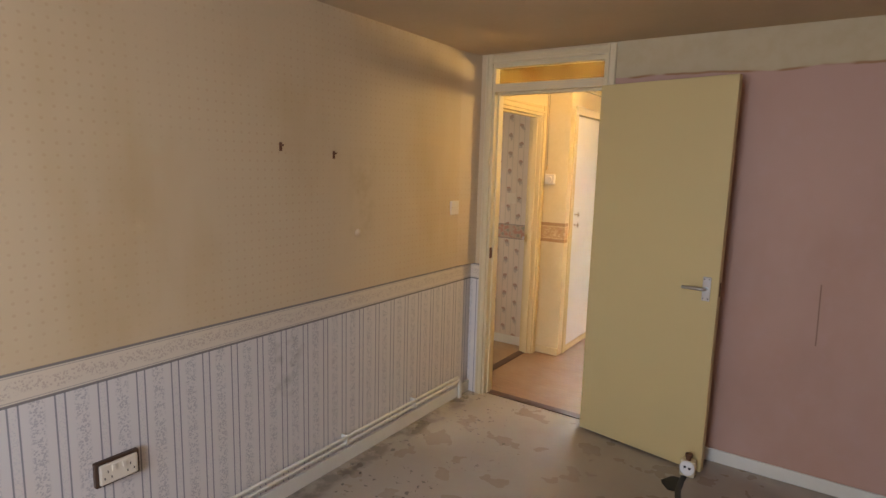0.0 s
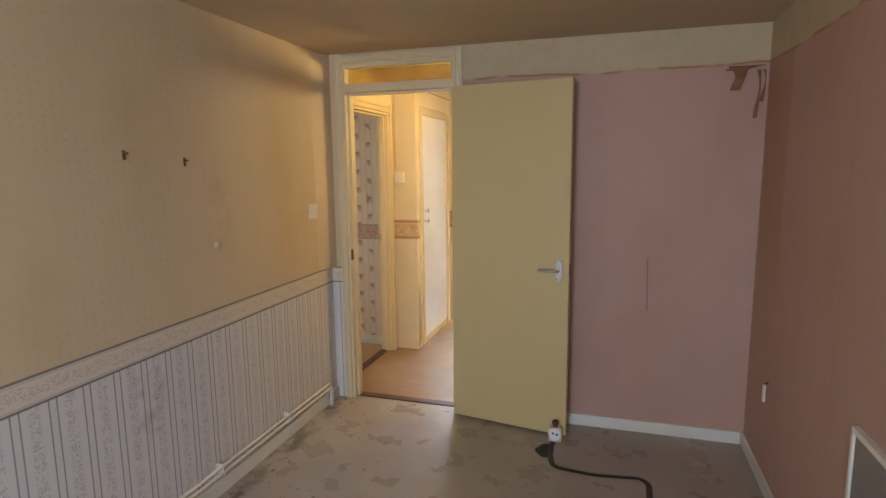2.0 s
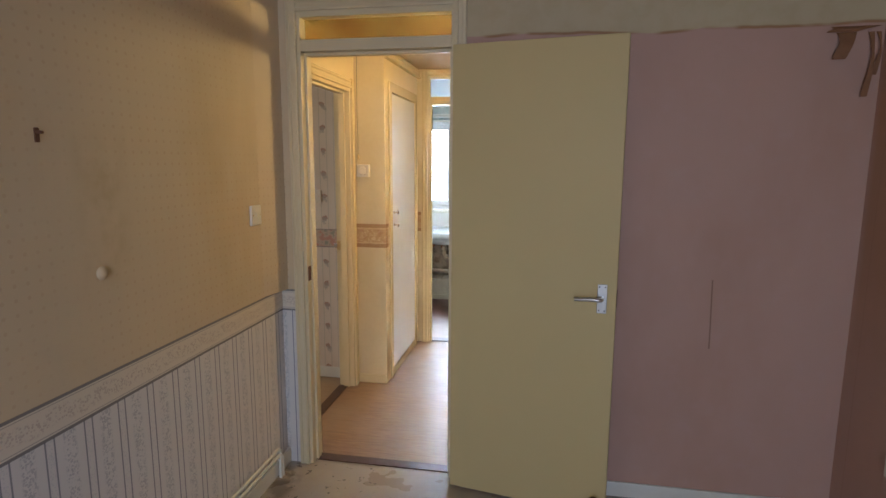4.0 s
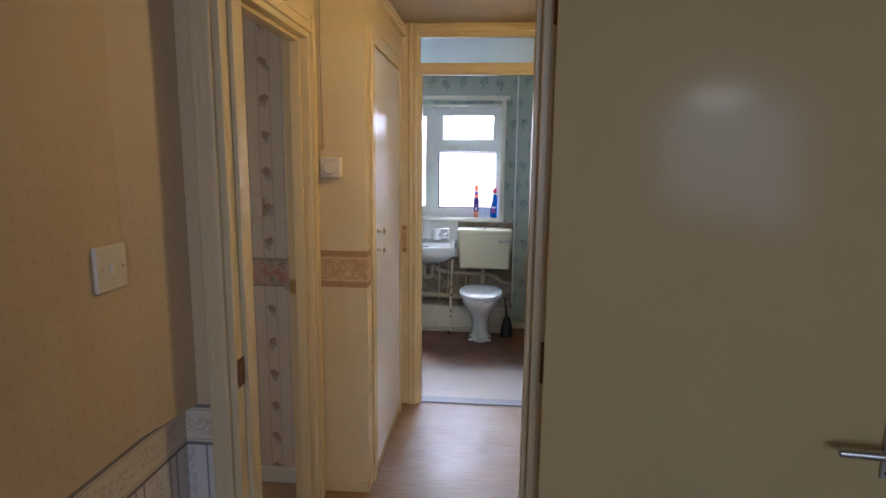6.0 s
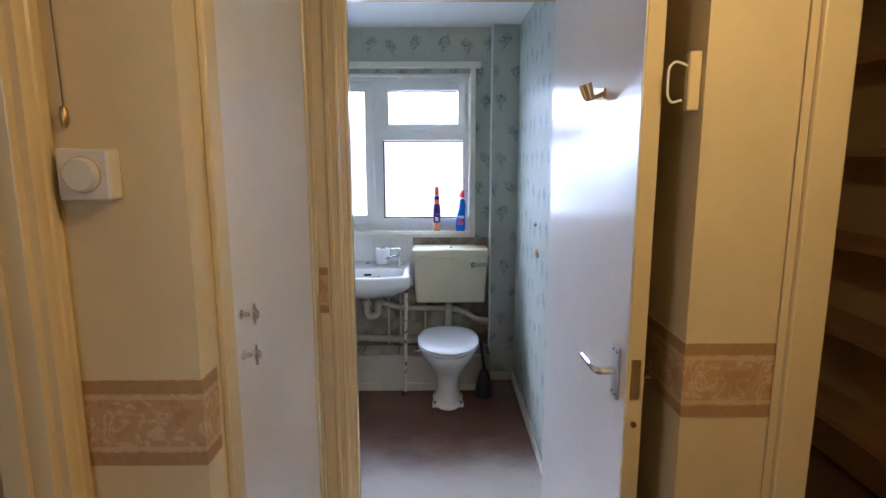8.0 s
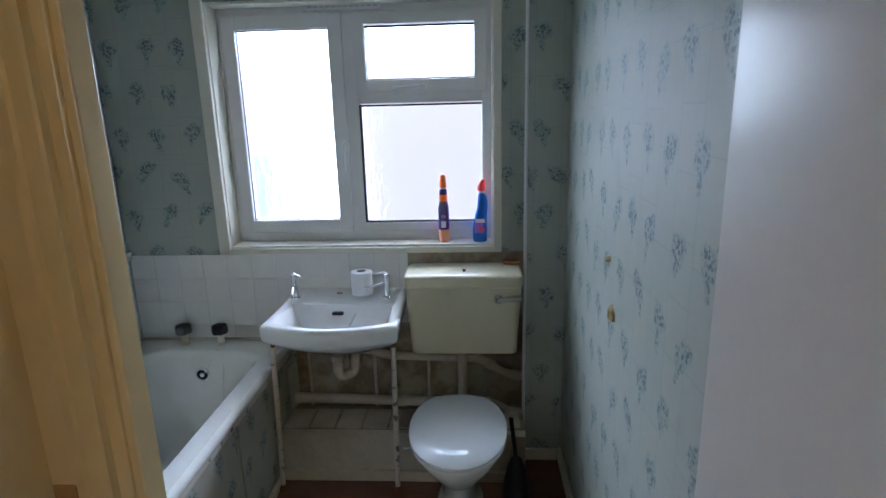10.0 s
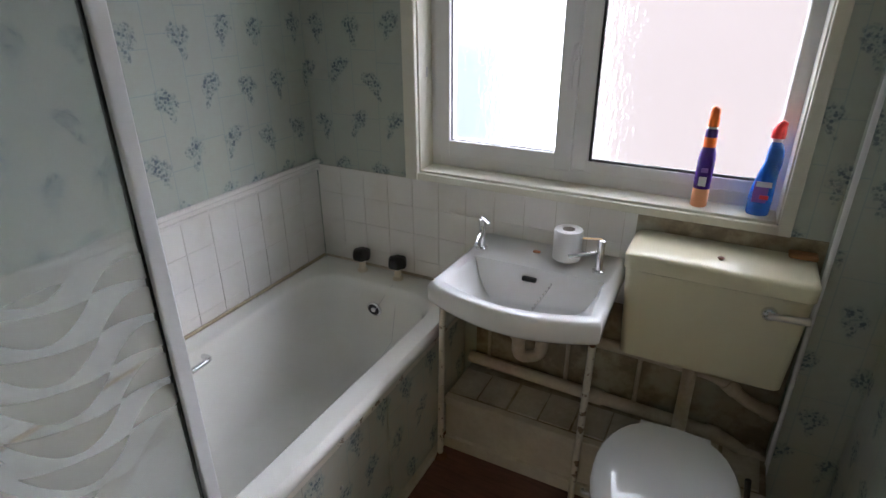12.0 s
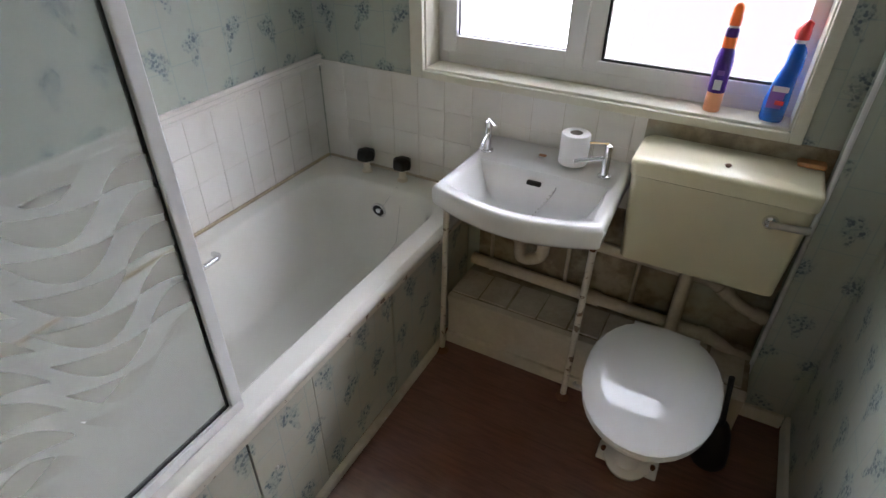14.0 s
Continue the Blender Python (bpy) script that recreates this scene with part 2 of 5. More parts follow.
def kitchen_paper():
    """Cream paper with thin stripes and scattered posies, a rose border at waist height."""
    m = Mat("kitchen_posy_wallpaper", (0.74, 0.65, 0.53), 0.6, 0, 0.3)
    x, y, z = m.xyz()
    u = x + y * 0.0
    s = ((u + (z * 9.0).sin() * 0.001) % 0.05) - 0.025
    m.mix(s.abs().ramp(0.0045, 0.002) * 0.5, (0.42, 0.40, 0.31))
    cu, cz = 0.10, 0.15
    col = (u / cu).floor()
    zz = z + (col % 2.0) * (cz * 0.5)
    row = (zz / cz).floor()
    fu, fz = (u % cu) - cu / 2, (zz % cz) - cz / 2
    pick = m.noise(1.0, 0, vec=m.vec(col * 5.3, row * 7.7)) - 0.5
    lean = fu * 0.9 + fz * pick
    d = (lean * lean + fz * fz).sqrt() + (m.noise(80, 2) - 0.5) * 0.024
    m.mix(d.ramp(0.019, 0.014) * 0.85, (0.36, 0.16, 0.12))
    m.mix((d + fz * 0.7).ramp(0.013, 0.009) * 0.7, (0.36, 0.33, 0.29))
    band = z.gt(0.925) * z.lt(1.05)
    m.mix(band, (0.52, 0.40, 0.30))
    n2 = m.noise(24, 2)
    m.mix(band * n2.ramp(0.52, 0.58) * 0.8, (0.50, 0.22, 0.17)).mix(band * n2.ramp(0.45, 0.40) * 0.8, (0.24, 0.27, 0.22))
    m.mix((z - 0.929).abs().lt(0.005).mx((z - 1.046).abs().lt(0.005)) * 0.8, (0.28, 0.26, 0.24))
    m.worn((0.50, 0.37, 0.20), 0.35, 2, 90)
    return m.m


def scroll_border():
    m = Mat("scroll_border_paper", (0.50, 0.33, 0.15), 0.6, 0, 0.3)
    x, y, z = m.xyz()
    w = m.noise(17, 3, 0.6, dist=1.6)
    m.mix((w - 0.5).abs().ramp(0.05, 0.015) * 0.7, (0.66, 0.51, 0.30))
    m.mix(m.noise(26, 2).ramp(0.52, 0.65) * 0.5, (0.40, 0.20, 0.10))
    e = (z - 0.953).abs().lt(0.012).mx((z - 1.085).abs().lt(0.012))
    m.mix(e * 0.8, (0.36, 0.21, 0.09))
    e2 = (z - 0.972).abs().lt(0.004).mx((z - 1.066).abs().lt(0.004))
    m.mix(e2 * 0.7, (0.62, 0.46, 0.24))
    m.bump(m.noise(150, 2), 0.15, 0.001)
    return m.m


def bedroom_floor_mat():
    m = Mat("bare_stained_floor", (0.36, 0.315, 0.25), 0.45)
    m.mix(m.noise(2.2, 5).ramp(0.4, 0.75) * 0.4, (0.27, 0.20, 0.13))
    m.mix(m.noise(25, 4).ramp(0.5, 0.75) * 0.25, (0.42, 0.36, 0.27))
    x, y, z = m.xyz()
    # blots of old adhesive, thickest beside the papered wall
    sp = m.noise(30, 3, 0.5, dist=0.4).ramp(0.635, 0.655) * m.noise(3.4, 2).ramp(0.44, 0.50)
    m.mix(sp * x.ramp(-1.15, -1.5) * 0.85, (0.06, 0.05, 0.045))
    m.mix((x + 1.83 + (m.noise(6, 4) - 0.5) * 0.12).ramp(0.05, 0.0) * m.noise(9, 4).ramp(0.42, 0.6) * 0.7, (0.10, 0.085, 0.07))
    m.rough(m.noise(5, 3) * 0.3 + 0.15)
    m.bump(m.noise(60, 4), 0.15, 0.001)
    return m.m


def vinyl(name, base, dark, light, rough=0.3, sheen_y=0.0, spec=1.0):
    """Wood-look sheet flooring, boards along x; paler on the near side of a given y, a window sheen put into the
    colour.
    """
    m = Mat(name, base, rough, 0, spec)
    x, y, z = m.xyz()
    m.mix(m.noise(9, 6, 0.65, (0.9, 9, 1)).ramp(0.35, 0.7) * 0.7, dark)
    m.mix(m.noise(2.3, 4).ramp(0.42, 0.75) * 0.5, light)
    m.mix(m.noise(30, 4, 0.6, (0.5, 4, 1)).ramp(0.5, 0.75) * 0.35, dark)
    m.mix((y % 0.152).lt(0.003) * 0.5, dark)
    # pale door end imitates grazing window sheen through the base colour
    if sheen_y:
        m.mix((y + (m.noise(3, 4) - 0.5) * 0.5).ramp(sheen_y + 0.25, sheen_y - 0.25) * m.noise(9, 5, 0.6, (0.8, 2, 1)).ramp(-0.1, 0.45) * 0.9, (0.54, 0.48, 0.42))
    m.rough(m.noise(4, 4) * 0.3 + (rough - 0.1))
    m.bump(m.noise(40, 4, 0.6, (0.5, 6, 1)), 0.1, 0.001)
    return m.m


bed_paper = room_paper()
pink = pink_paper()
bath_wall_mat = bath_paper()
kitchen_mat = kitchen_paper()
border_mat = scroll_border()
bed_floor = bedroom_floor_mat()
hall_vinyl = vinyl("worn_hall_vinyl", (0.31, 0.19, 0.095), (0.20, 0.11, 0.05), (0.37, 0.26, 0.16), 0.40, 0.0, 0.6)
bath_vinyl = vinyl("brown_bathroom_vinyl", (0.165, 0.068, 0.042), (0.075, 0.030, 0.019), (0.22, 0.115, 0.08), 0.42, 5.85, 0.6)
dark_strip = Mat("dark_threshold", (0.09, 0.045, 0.025), 0.45).worn((0.03, 0.015, 0.01), 0.5, 8, 60).m
kitchen_floor = vinyl("kitchen_vinyl", (0.36, 0.25, 0.13), (0.25, 0.16, 0.08), (0.42, 0.32, 0.2), 0.4)

glaze = Mat("white_glazed_tile", (0.81, 0.79, 0.75), 0.16)
glaze.mix(glaze.random() * 0.2, (0.72, 0.69, 0.62)).mix(glaze.noise(7, 4).ramp(0.5, 0.8) * 0.25, (0.55, 0.50, 0.40)).bump(glaze.noise(30, 2), 0.06, 0.001)
glaze = glaze.m
grout = Mat("grey_grout", (0.66, 0.63, 0.56), 0.9).worn((0.34, 0.29, 0.22), 0.5, 5, 60).m
ledge_tile = Mat("dirty_white_tile", (0.56, 0.51, 0.42), 0.35)
ledge_tile.mix(ledge_tile.random() * 0.3, (0.45, 0.39, 0.30)).worn((0.22, 0.15, 0.09), 0.6, 9, 70)
ledge_tile = ledge_tile.m
enamel = Mat("white_bath_enamel", (0.83, 0.82, 0.77), 0.12)
enamel.mix(enamel.noise(3, 4).ramp(0.45, 0.8) * 0.3, (0.68, 0.63, 0.50)).bump(enamel.noise(6, 2), 0.03, 0.002)
enamel = enamel.m
china = Mat("white_vitreous_china", (0.76, 0.76, 0.75), 0.10)
china.mix(china.noise(6, 4).ramp(0.5, 0.85) * 0.2, (0.62, 0.58, 0.50)).bump(china.noise(8, 2), 0.02, 0.002)
china = china.m
seat_white = Mat("white_plastic_seat", (0.72, 0.73, 0.74), 0.07).m
cistern_mat = Mat("yellowed_cream_plastic", (0.66, 0.61, 0.43), 0.3)
cistern_mat.mix(cistern_mat.noise(4, 4).ramp(0.4, 0.8) * 0.35, (0.56, 0.49, 0.30)).bump(cistern_mat.noise(90, 2), 0.03, 0.001)
cistern_mat = cistern_mat.m
pipe_paint = Mat("chipped_cream_pipe_paint", (0.60, 0.53, 0.42), 0.5).worn((0.22, 0.15, 0.09), 0.55, 9, 60).m
leg_paint = Mat("chipped_white_leg_paint", (0.62, 0.57, 0.48), 0.45)
leg_paint.mix(leg_paint.noise(28, 5, 0.7).ramp(0.56, 0.62) * 0.9, (0.16, 0.09, 0.05)).bump(leg_paint.noise(60, 3), 0.2, 0.001)
leg_paint = leg_paint.m
bare_wall = Mat("bare_stained_plaster", (0.36, 0.31, 0.22), 0.8)
bare_wall.mix(bare_wall.noise(9, 5, 0.65).ramp(0.4, 0.62) * 0.75, (0.15, 0.11, 0.07)).mix(bare_wall.noise(4, 4).ramp(0.5, 0.7) * 0.6, (0.40, 0.42, 0.36)).bump(bare_wall.noise(50, 5), 0.5, 0.003)
bare_wall = bare_wall.m
dirty_board = paint("grimy_white_board", (0.60, 0.55, 0.44), (0.25, 0.18, 0.11), 0.5, 0.55)
shelf_mat = Mat("orange_chipboard_shelf", (0.48, 0.29, 0.13), 0.45)
shelf_mat.mix(shelf_mat.noise(10, 5, 0.6, (6, 0.6, 1)).ramp(0.4, 0.7) * 0.5, (0.36, 0.19, 0.075)).bump(shelf_mat.noise(60, 3), 0.08, 0.001)
shelf_mat = shelf_mat.m


def glass_mat(name, rough, colour=(0.95, 0.97, 0.97), ripple=0.0):
    m = Mat(name, colour, rough)
    m.b.inputs["Transmission Weight"].default_value = 1.0
    m.b.inputs["IOR"].default_value = 1.45
    if ripple:
        m.bump(m.noise(70, 3, 0.6, (1, 1, 0.16)), ripple, 0.004)
    return m.m


reeded = glass_mat("obscured_rain_glass", 0.13, ripple=0.8)
yellow_glass = Mat("yellowed_fanlight_glass", (0.62, 0.47, 0.12), 0.25)
yellow_glass.b.inputs["Transmission Weight"].default_value = 0.75
yellow_glass.mix(yellow_glass.noise(7, 3).ramp(0.4, 0.7) * 0.6, (0.45, 0.24, 0.04))
yellow_glass = yellow_glass.m
clear_fan = glass_mat("pale_fanlight_glass", 0.35, (0.75, 0.85, 0.86))


def screen_glass():
    """Frosted shower glass with columns of clearer lens-shaped leaves, each curving upwards."""
    m = Mat("etched_screen_glass", (0.76, 0.78, 0.76), 0.08)
    m.b.inputs["Transmission Weight"].default_value = 0.84
    x, y, z = m.xyz()
    s = (y - 0.02) / 0.165
    col = s.floor()
    f = s - col
    zz = z - (f - 0.5) * (f - 0.5) * 0.16 * ((col % 2.0) * 2.0 - 1.0) + f * 0.05
    cell = ((zz / 0.064 + col * 0.5) % 1.0) - 0.5
    half = (f * math.pi).sin() * 0.40
    leaf = (cell.abs() - half).ramp(0.03, -0.03)
    low = (z + (m.noise(5, 2) - 0.5) * 0.05).ramp(1.24, 1.16) * (z - (y - 5.3) * 0.35).ramp(0.64, 0.76)
    k = leaf * low
    m.mix(k * 0.65, (0.54, 0.53, 0.47))
    m.mix(m.noise(3, 4).ramp(0.4, 0.7) * 0.25, (0.72, 0.78, 0.75))
    m.rough(k * 0.25 + 0.05)
    return m.m


etched = screen_glass()
roll_paper = paint("white_tissue", (0.80, 0.79, 0.78), (0.70, 0.69, 0.67), 0.9, 0.15)
purple_pl = Mat("purple_bottle_plastic", (0.06, 0.02, 0.20), 0.25).m
orange_pl = Mat("orange_bottle_plastic", (0.85, 0.16, 0.02), 0.3).m
peach_pl = Mat("peach_translucent_plastic", (0.80, 0.36, 0.18), 0.3).m
blue_pl = Mat("blue_bottle_plastic", (0.01, 0.10, 0.45), 0.25).m
red_pl = Mat("red_cap_plastic", (0.62, 0.03, 0.03), 0.3).m
label_white = Mat("white_label_print", (0.70, 0.70, 0.74), 0.45).m
label_violet = Mat("violet_label_print", (0.22, 0.10, 0.45), 0.45).m
soap_mat = Mat("dry_brown_soap", (0.42, 0.20, 0.09), 0.6).worn((0.28, 0.12, 0.05), 0.5, 20, 90).m
torn_mat = Mat("brown_torn_paper", (0.27, 0.13, 0.055), 0.8).worn((0.14, 0.06, 0.025), 0.5, 20, 90).m
plaster_mat = Mat("crumbling_filler", (0.50, 0.38, 0.17), 0.8).worn((0.28, 0.18, 0.06), 0.5, 40, 150).m
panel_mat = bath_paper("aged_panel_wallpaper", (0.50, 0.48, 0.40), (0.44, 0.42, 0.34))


def backdrop_mat():
    """The bright grey day outside: sky, a low greenish hedge and a reddish wall, far out of focus; the western sky is
    dimmed.
    """
    m = Mat("outdoor_brightness", (0, 0, 0), 1)
    x, y, z = m.xyz()
    m.col(m.rgb((1.0, 1.0, 1.0)))
    # sky dimmed to the west by colour, so less light reaches the east wall
    m.mix(x.ramp(-2.3, -3.6) * z.ramp(3.6, 1.8), (0.11, 0.12, 0.11))
    m.mix(x.ramp(-2.7, -2.1) * z.ramp(2.5, 1.75), (0.0235, 0.0200, 0.0182))
    m.mix(x.ramp(-2.1, -2.7) * z.ramp(1.9, 1.2), (0.0215, 0.0240, 0.0222))
    e = m.nt.nodes.new("ShaderNodeEmission")
    e.inputs[1].default_value = BACKDROP
    m.nt.links.new(m.c.sock, e.inputs[0])
    m.nt.links.new(e.outputs[0], m.nt.nodes["Material Output"].inputs[0])
    return m.m


outdoor = backdrop_mat()

# ---- mesh helpers ----
def box(bm, x0, x1, y0, y1, z0, z1, bevel=0.0, m=None):
    """A box between the given planes, added to bm."""
    r = bmesh.ops.create_cube(bm, size=1.0)
    vs = r["verts"]
    bmesh.ops.scale(bm, vec=(x1 - x0, y1 - y0, z1 - z0), verts=vs)
    bmesh.ops.translate(bm, vec=((x0 + x1) / 2, (y0 + y1) / 2, (z0 + z1) / 2), verts=vs)
    if bevel:
        es = list({e for v in vs for e in v.link_edges})
        b = bmesh.ops.bevel(bm, geom=es, offset=bevel, segments=2, affect="EDGES", profile=0.5)
        vs = list({v for f in b["faces"] for v in f.verts})
    if m is not None:
        bmesh.ops.transform(bm, matrix=m, verts=vs)
    return bm


def B(*a, **k):
    return box(bmesh.new(), *a, **k)


def rings(bm, loops, cap=True, close=True):
    """Skin a row of loops of points."""
    rows = [[bm.verts.new(p) for p in lp] for lp in loops]
    n = len(rows[0])
    for a, b in zip(rows, rows[1:]):
        for i in range(n if close else n - 1):
            j = (i + 1) % n
            bm.faces.new((a[i], a[j], b[j], b[i]))
    if cap:
        bm.faces.new(rows[0][::-1])
        bm.faces.new(rows[-1])
    bmesh.ops.recalc_face_normals(bm, faces=bm.faces[:])
    return bm


def tube(points, r, n=12, bm=None, cap=True):
    """A round bar along a polyline."""
    bm = bm or bmesh.new()
    pts = [Vector(p) for p in points]
    loops, up = [], None
    for i, p in enumerate(pts):
        d = (pts[min(i + 1, len(pts) - 1)] - pts[max(i - 1, 0)]).normalized()
        if up is None:
            up = d.orthogonal().normalized()
        up = (up - d * up.dot(d)).normalized()
        side = d.cross(up)
        rr = r[i] if isinstance(r, (list, tuple)) else r
        loops.append([p + (up * math.cos(2 * math.pi * k / n) + side * math.sin(2 * math.pi * k / n)) * rr for k in range(n)])
    return rings(bm, loops, cap)


def bend(points, radius, steps=5):
    """Round the corners of a polyline."""
    pts = [Vector(p) for p in points]
    out = [pts[0]]
    for a, b, c in zip(pts, pts[1:], pts[2:]):
        u, v = (a - b), (c - b)
        k = min(radius, u.length * 0.49, v.length * 0.49)
        p, q = b + u.normalized() * k, b + v.normalized() * k
        for i in range(steps + 1):
            t = i / steps
            out.append(p * (1 - t) ** 2 + b * 2 * t * (1 - t) + q * t * t)
    out.append(pts[-1])
    return out


def lathe(profile, centre=(0, 0, 0), n=24, bm=None, m=None):
    """Turn (radius, height) pairs about the upright axis."""
    bm = bm or bmesh.new()
    c = Vector(centre)
    m = m or Matrix.Identity(4)
    loops = [[c + m @ Vector((max(r, 1e-4) * math.cos(2 * math.pi * k / n), max(r, 1e-4) * math.sin(2 * math.pi * k / n), h)) for k in range(n)] for r, h in profile]
    return rings(bm, loops)


ORIGIN = Vector((0, 0, 0))


def part(name, bm, material, parent=None, label="", smooth=False):
    me = bpy.data.meshes.new(name)
    bmesh.ops.translate(bm, vec=ORIGIN, verts=bm.verts[:])
    bm.normal_update()
    bm.to_mesh(me)
    bm.free()
    me.materials.append(material)
    if smooth:
        me.shade_smooth()
        me.set_sharp_from_angle(angle=radians(40))
    ob = new(name, me)
    if parent is not None:
        ob.parent = parent
    if label:
        tagged(ob, label)
    return ob


def thing(name, label, category, group="", kind="", at=None):
    ob = new(name)
    ob.empty_display_size = 0.05
    if at is not None:
        ob.matrix_world = at
    return tagged(ob, label, category, group, kind)


def structure(name, bm, material, label, category):
    return tagged(part(name, bm, material), label, category, kind="structure")


def wall(name, axis, p0, p1, a0, a1, z0, z1, material, label, holes=()):
    """A wall p0..p1 thick across the axis, a0..a1 long, with holes (a0, a1, z0, z1) through it."""
    bm = bmesh.new()
    aa = sorted({a0, a1, *[v for h in holes for v in h[:2]]})
    zz = sorted({z0, z1, *[v for h in holes for v in h[2:]]})
    keep = {}
    for i in range(len(aa) - 1):
        for k in range(len(zz) - 1):
            ca, cz = (aa[i] + aa[i + 1]) / 2, (zz[k] + zz[k + 1]) / 2
            keep[i, k] = not any(h[0] < ca < h[1] and h[2] < cz < h[3] for h in holes)
    P = (p0, p1)

    def pt(p, a, z):
        return (P[p], a, z) if axis == "x" else (a, P[p], z)

    vs = {}

    def v(p, i, k):
        if (p, i, k) not in vs:
            vs[p, i, k] = bm.verts.new(pt(p, aa[i], zz[k]))
        return vs[p, i, k]

    for (i, k), on in keep.items():
        if not on:
            continue
        bm.faces.new((v(0, i, k), v(0, i + 1, k), v(0, i + 1, k + 1), v(0, i, k + 1)))
        bm.faces.new((v(1, i, k), v(1, i, k + 1), v(1, i + 1, k + 1), v(1, i + 1, k)))
        for (di, dk), e in (((-1, 0), ((i, k), (i, k + 1))), ((1, 0), ((i + 1, k), (i + 1, k + 1))), ((0, -1), ((i, k), (i + 1, k))), ((0, 1), ((i, k + 1), (i + 1, k + 1)))):
            if not keep.get((i + di, k + dk), False):
                (a, b), (c, d) = e
                bm.faces.new((v(0, a, b), v(1, a, b), v(1, c, d), v(0, c, d)))
    bmesh.ops.recalc_face_normals(bm, faces=bm.faces[:])
    return structure(name, bm, material, label, "wall")


def plate(name, x0, x1, y0, y1, z0, z1, material, label, category):
    return structure(name, B(x0, x1, y0, y1, z0, z1), material, label, category)


# ---- plan ----
CEIL = 2.225
XL, XR, YD = -1.926, 0.552, 3.17      # bedroom: papered wall, pink wall, door wall
YH = 3.28                              # hall side of the door wall
HX, HR = -1.915, -0.615                # hall walls
KY = 4.28                              # kitchen's papered wall
CX, SY = -1.712, 4.237                 # linen cupboard front, stub wall
BY, BI = 5.18, 5.222                   # bathroom wall, hall side and inside
BL, BR, BW = -2.712, -0.822, 6.92      # bathroom walls

# floors
plate("floor_bedroom", XL - 0.1, XR + 0.1, -2.2, YD + 0.035, -0.1, 0.0, bed_floor, "bare pale bedroom floor with dark adhesive stains", "floor")
plate("floor_hall", -1.96, 0.75, YD + 0.095, BY + 0.02, -0.1, 0.0, hall_vinyl, "worn wood-look vinyl hall floor", "floor")
plate("floor_cupboard", -0.62, 0.75, BY + 0.02, 6.2, -0.1, 0.0, hall_vinyl, "dark cupboard floor", "floor")
plate("floor_bathroom", BL - 0.1, BR + 0.1, BY + 0.1, BW + 0.1, -0.1, 0.0, bath_vinyl, "dark brown wood-look vinyl bathroom floor", "floor")
plate("floor_kitchen", -4.6, -2.02, 1.4, KY + 0.05, -0.1, 0.0, kitchen_floor, "tan vinyl kitchen floor", "floor")
plate("threshold_1", -1.84, -1.06, YD + 0.035, YD + 0.095, -0.1, 0.006, dark_strip, "dark worn strip of floor in the bedroom doorway", "threshold")
plate("threshold_2", -2.02, -1.96, 3.3, KY, -0.1, 0.004, dark_strip, "dark strip of floor in the kitchen doorway", "threshold")
plate("threshold_3", -1.65, -0.90, BY + 0.02, BY + 0.10, -0.1, 0.007, paint("grey_threshold_strip", (0.34, 0.32, 0.33), (0.2, 0.18, 0.17), 0.4), "grey threshold strip at the bathroom door", "threshold")

# ceilings
plate("ceiling_bedroom", XL - 0.1, XR + 0.1, -2.3, YD + 0.055, CEIL, CEIL + 0.1, ceiling_mat, "nicotine-stained plaster ceiling", "ceiling")
plate("ceiling_hall", -2.0, 0.8, YD + 0.055, BY + 0.025, CEIL, CEIL + 0.1, ceiling_mat, "yellowed hall ceiling", "ceiling")
plate("ceiling_cupboard", -0.75, 0.8, BY + 0.025, 6.3, CEIL, CEIL + 0.1, ceiling_mat, "yellowed cupboard ceiling", "ceiling")
plate("ceiling_bathroom", BL - 0.1, -0.75, BY + 0.025, BW + 0.35, CEIL, CEIL + 0.1, bath_ceiling_mat, "white bathroom ceiling", "ceiling")
plate("ceiling_kitchen", -4.7, -2.0, 1.3, KY + 0.1, CEIL, CEIL + 0.1, bath_ceiling_mat, "white kitchen ceiling", "ceiling")

# bedroom
wall("wall_bedroom_west", "x", XL - 0.09, XL, -2.2, YD, 0, CEIL, bed_paper, "cream dotted wallpaper above a flowered dado and striped paper")
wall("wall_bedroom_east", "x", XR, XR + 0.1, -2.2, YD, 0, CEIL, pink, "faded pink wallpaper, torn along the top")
wall("wall_bedroom_south", "y", -2.3, -2.2, XL - 0.1, XR + 0.1, 0, CEIL, bed_paper, "papered wall behind the walk", [(-1.40, 0.0, 0.95, 2.16)])
D1 = (-1.815, -1.078, 0.0, 2.16)
wall("wall_door_west", "y", YD, YD + 0.055, XL - 0.09, -1.079, 0, CEIL, bed_paper, "narrow papered strip beside the door", [(-1.815, -1.0785, -0.001, 2.16)])
wall("wall_door_east", "y", YD, YD + 0.055, -1.078, XR + 0.1, 0, CEIL, pink, "faded pink wallpaper with a torn upper edge")
wall("wall_hall_south", "y", YD + 0.055, YH, -2.0, XR + 0.1, 0, CEIL, hall_wall_mat, "yellowed hall wall round the bedroom door", [(*D1[:2], -0.001, 2.16)])
# hall
wall("wall_hall_west", "x", -2.012, HX, YH, KY, 0, CEIL, hall_wall_mat, "yellowed hall wall round the kitchen doorway", [(3.42, 4.165, -0.001, 1.96)])
wall("wall_hall_stub", "y", SY, SY + 0.06, HX, CX, 0, CEIL, hall_wall_mat, "yellowed stub of hall wall with a scroll border")
wall("wall_closet", "x", CX - 0.06, CX, SY + 0.06, BY, 0, CEIL, hall_wall_mat, "wall round the linen cupboard", [(4.375, 5.045, 0.05, 1.955)])
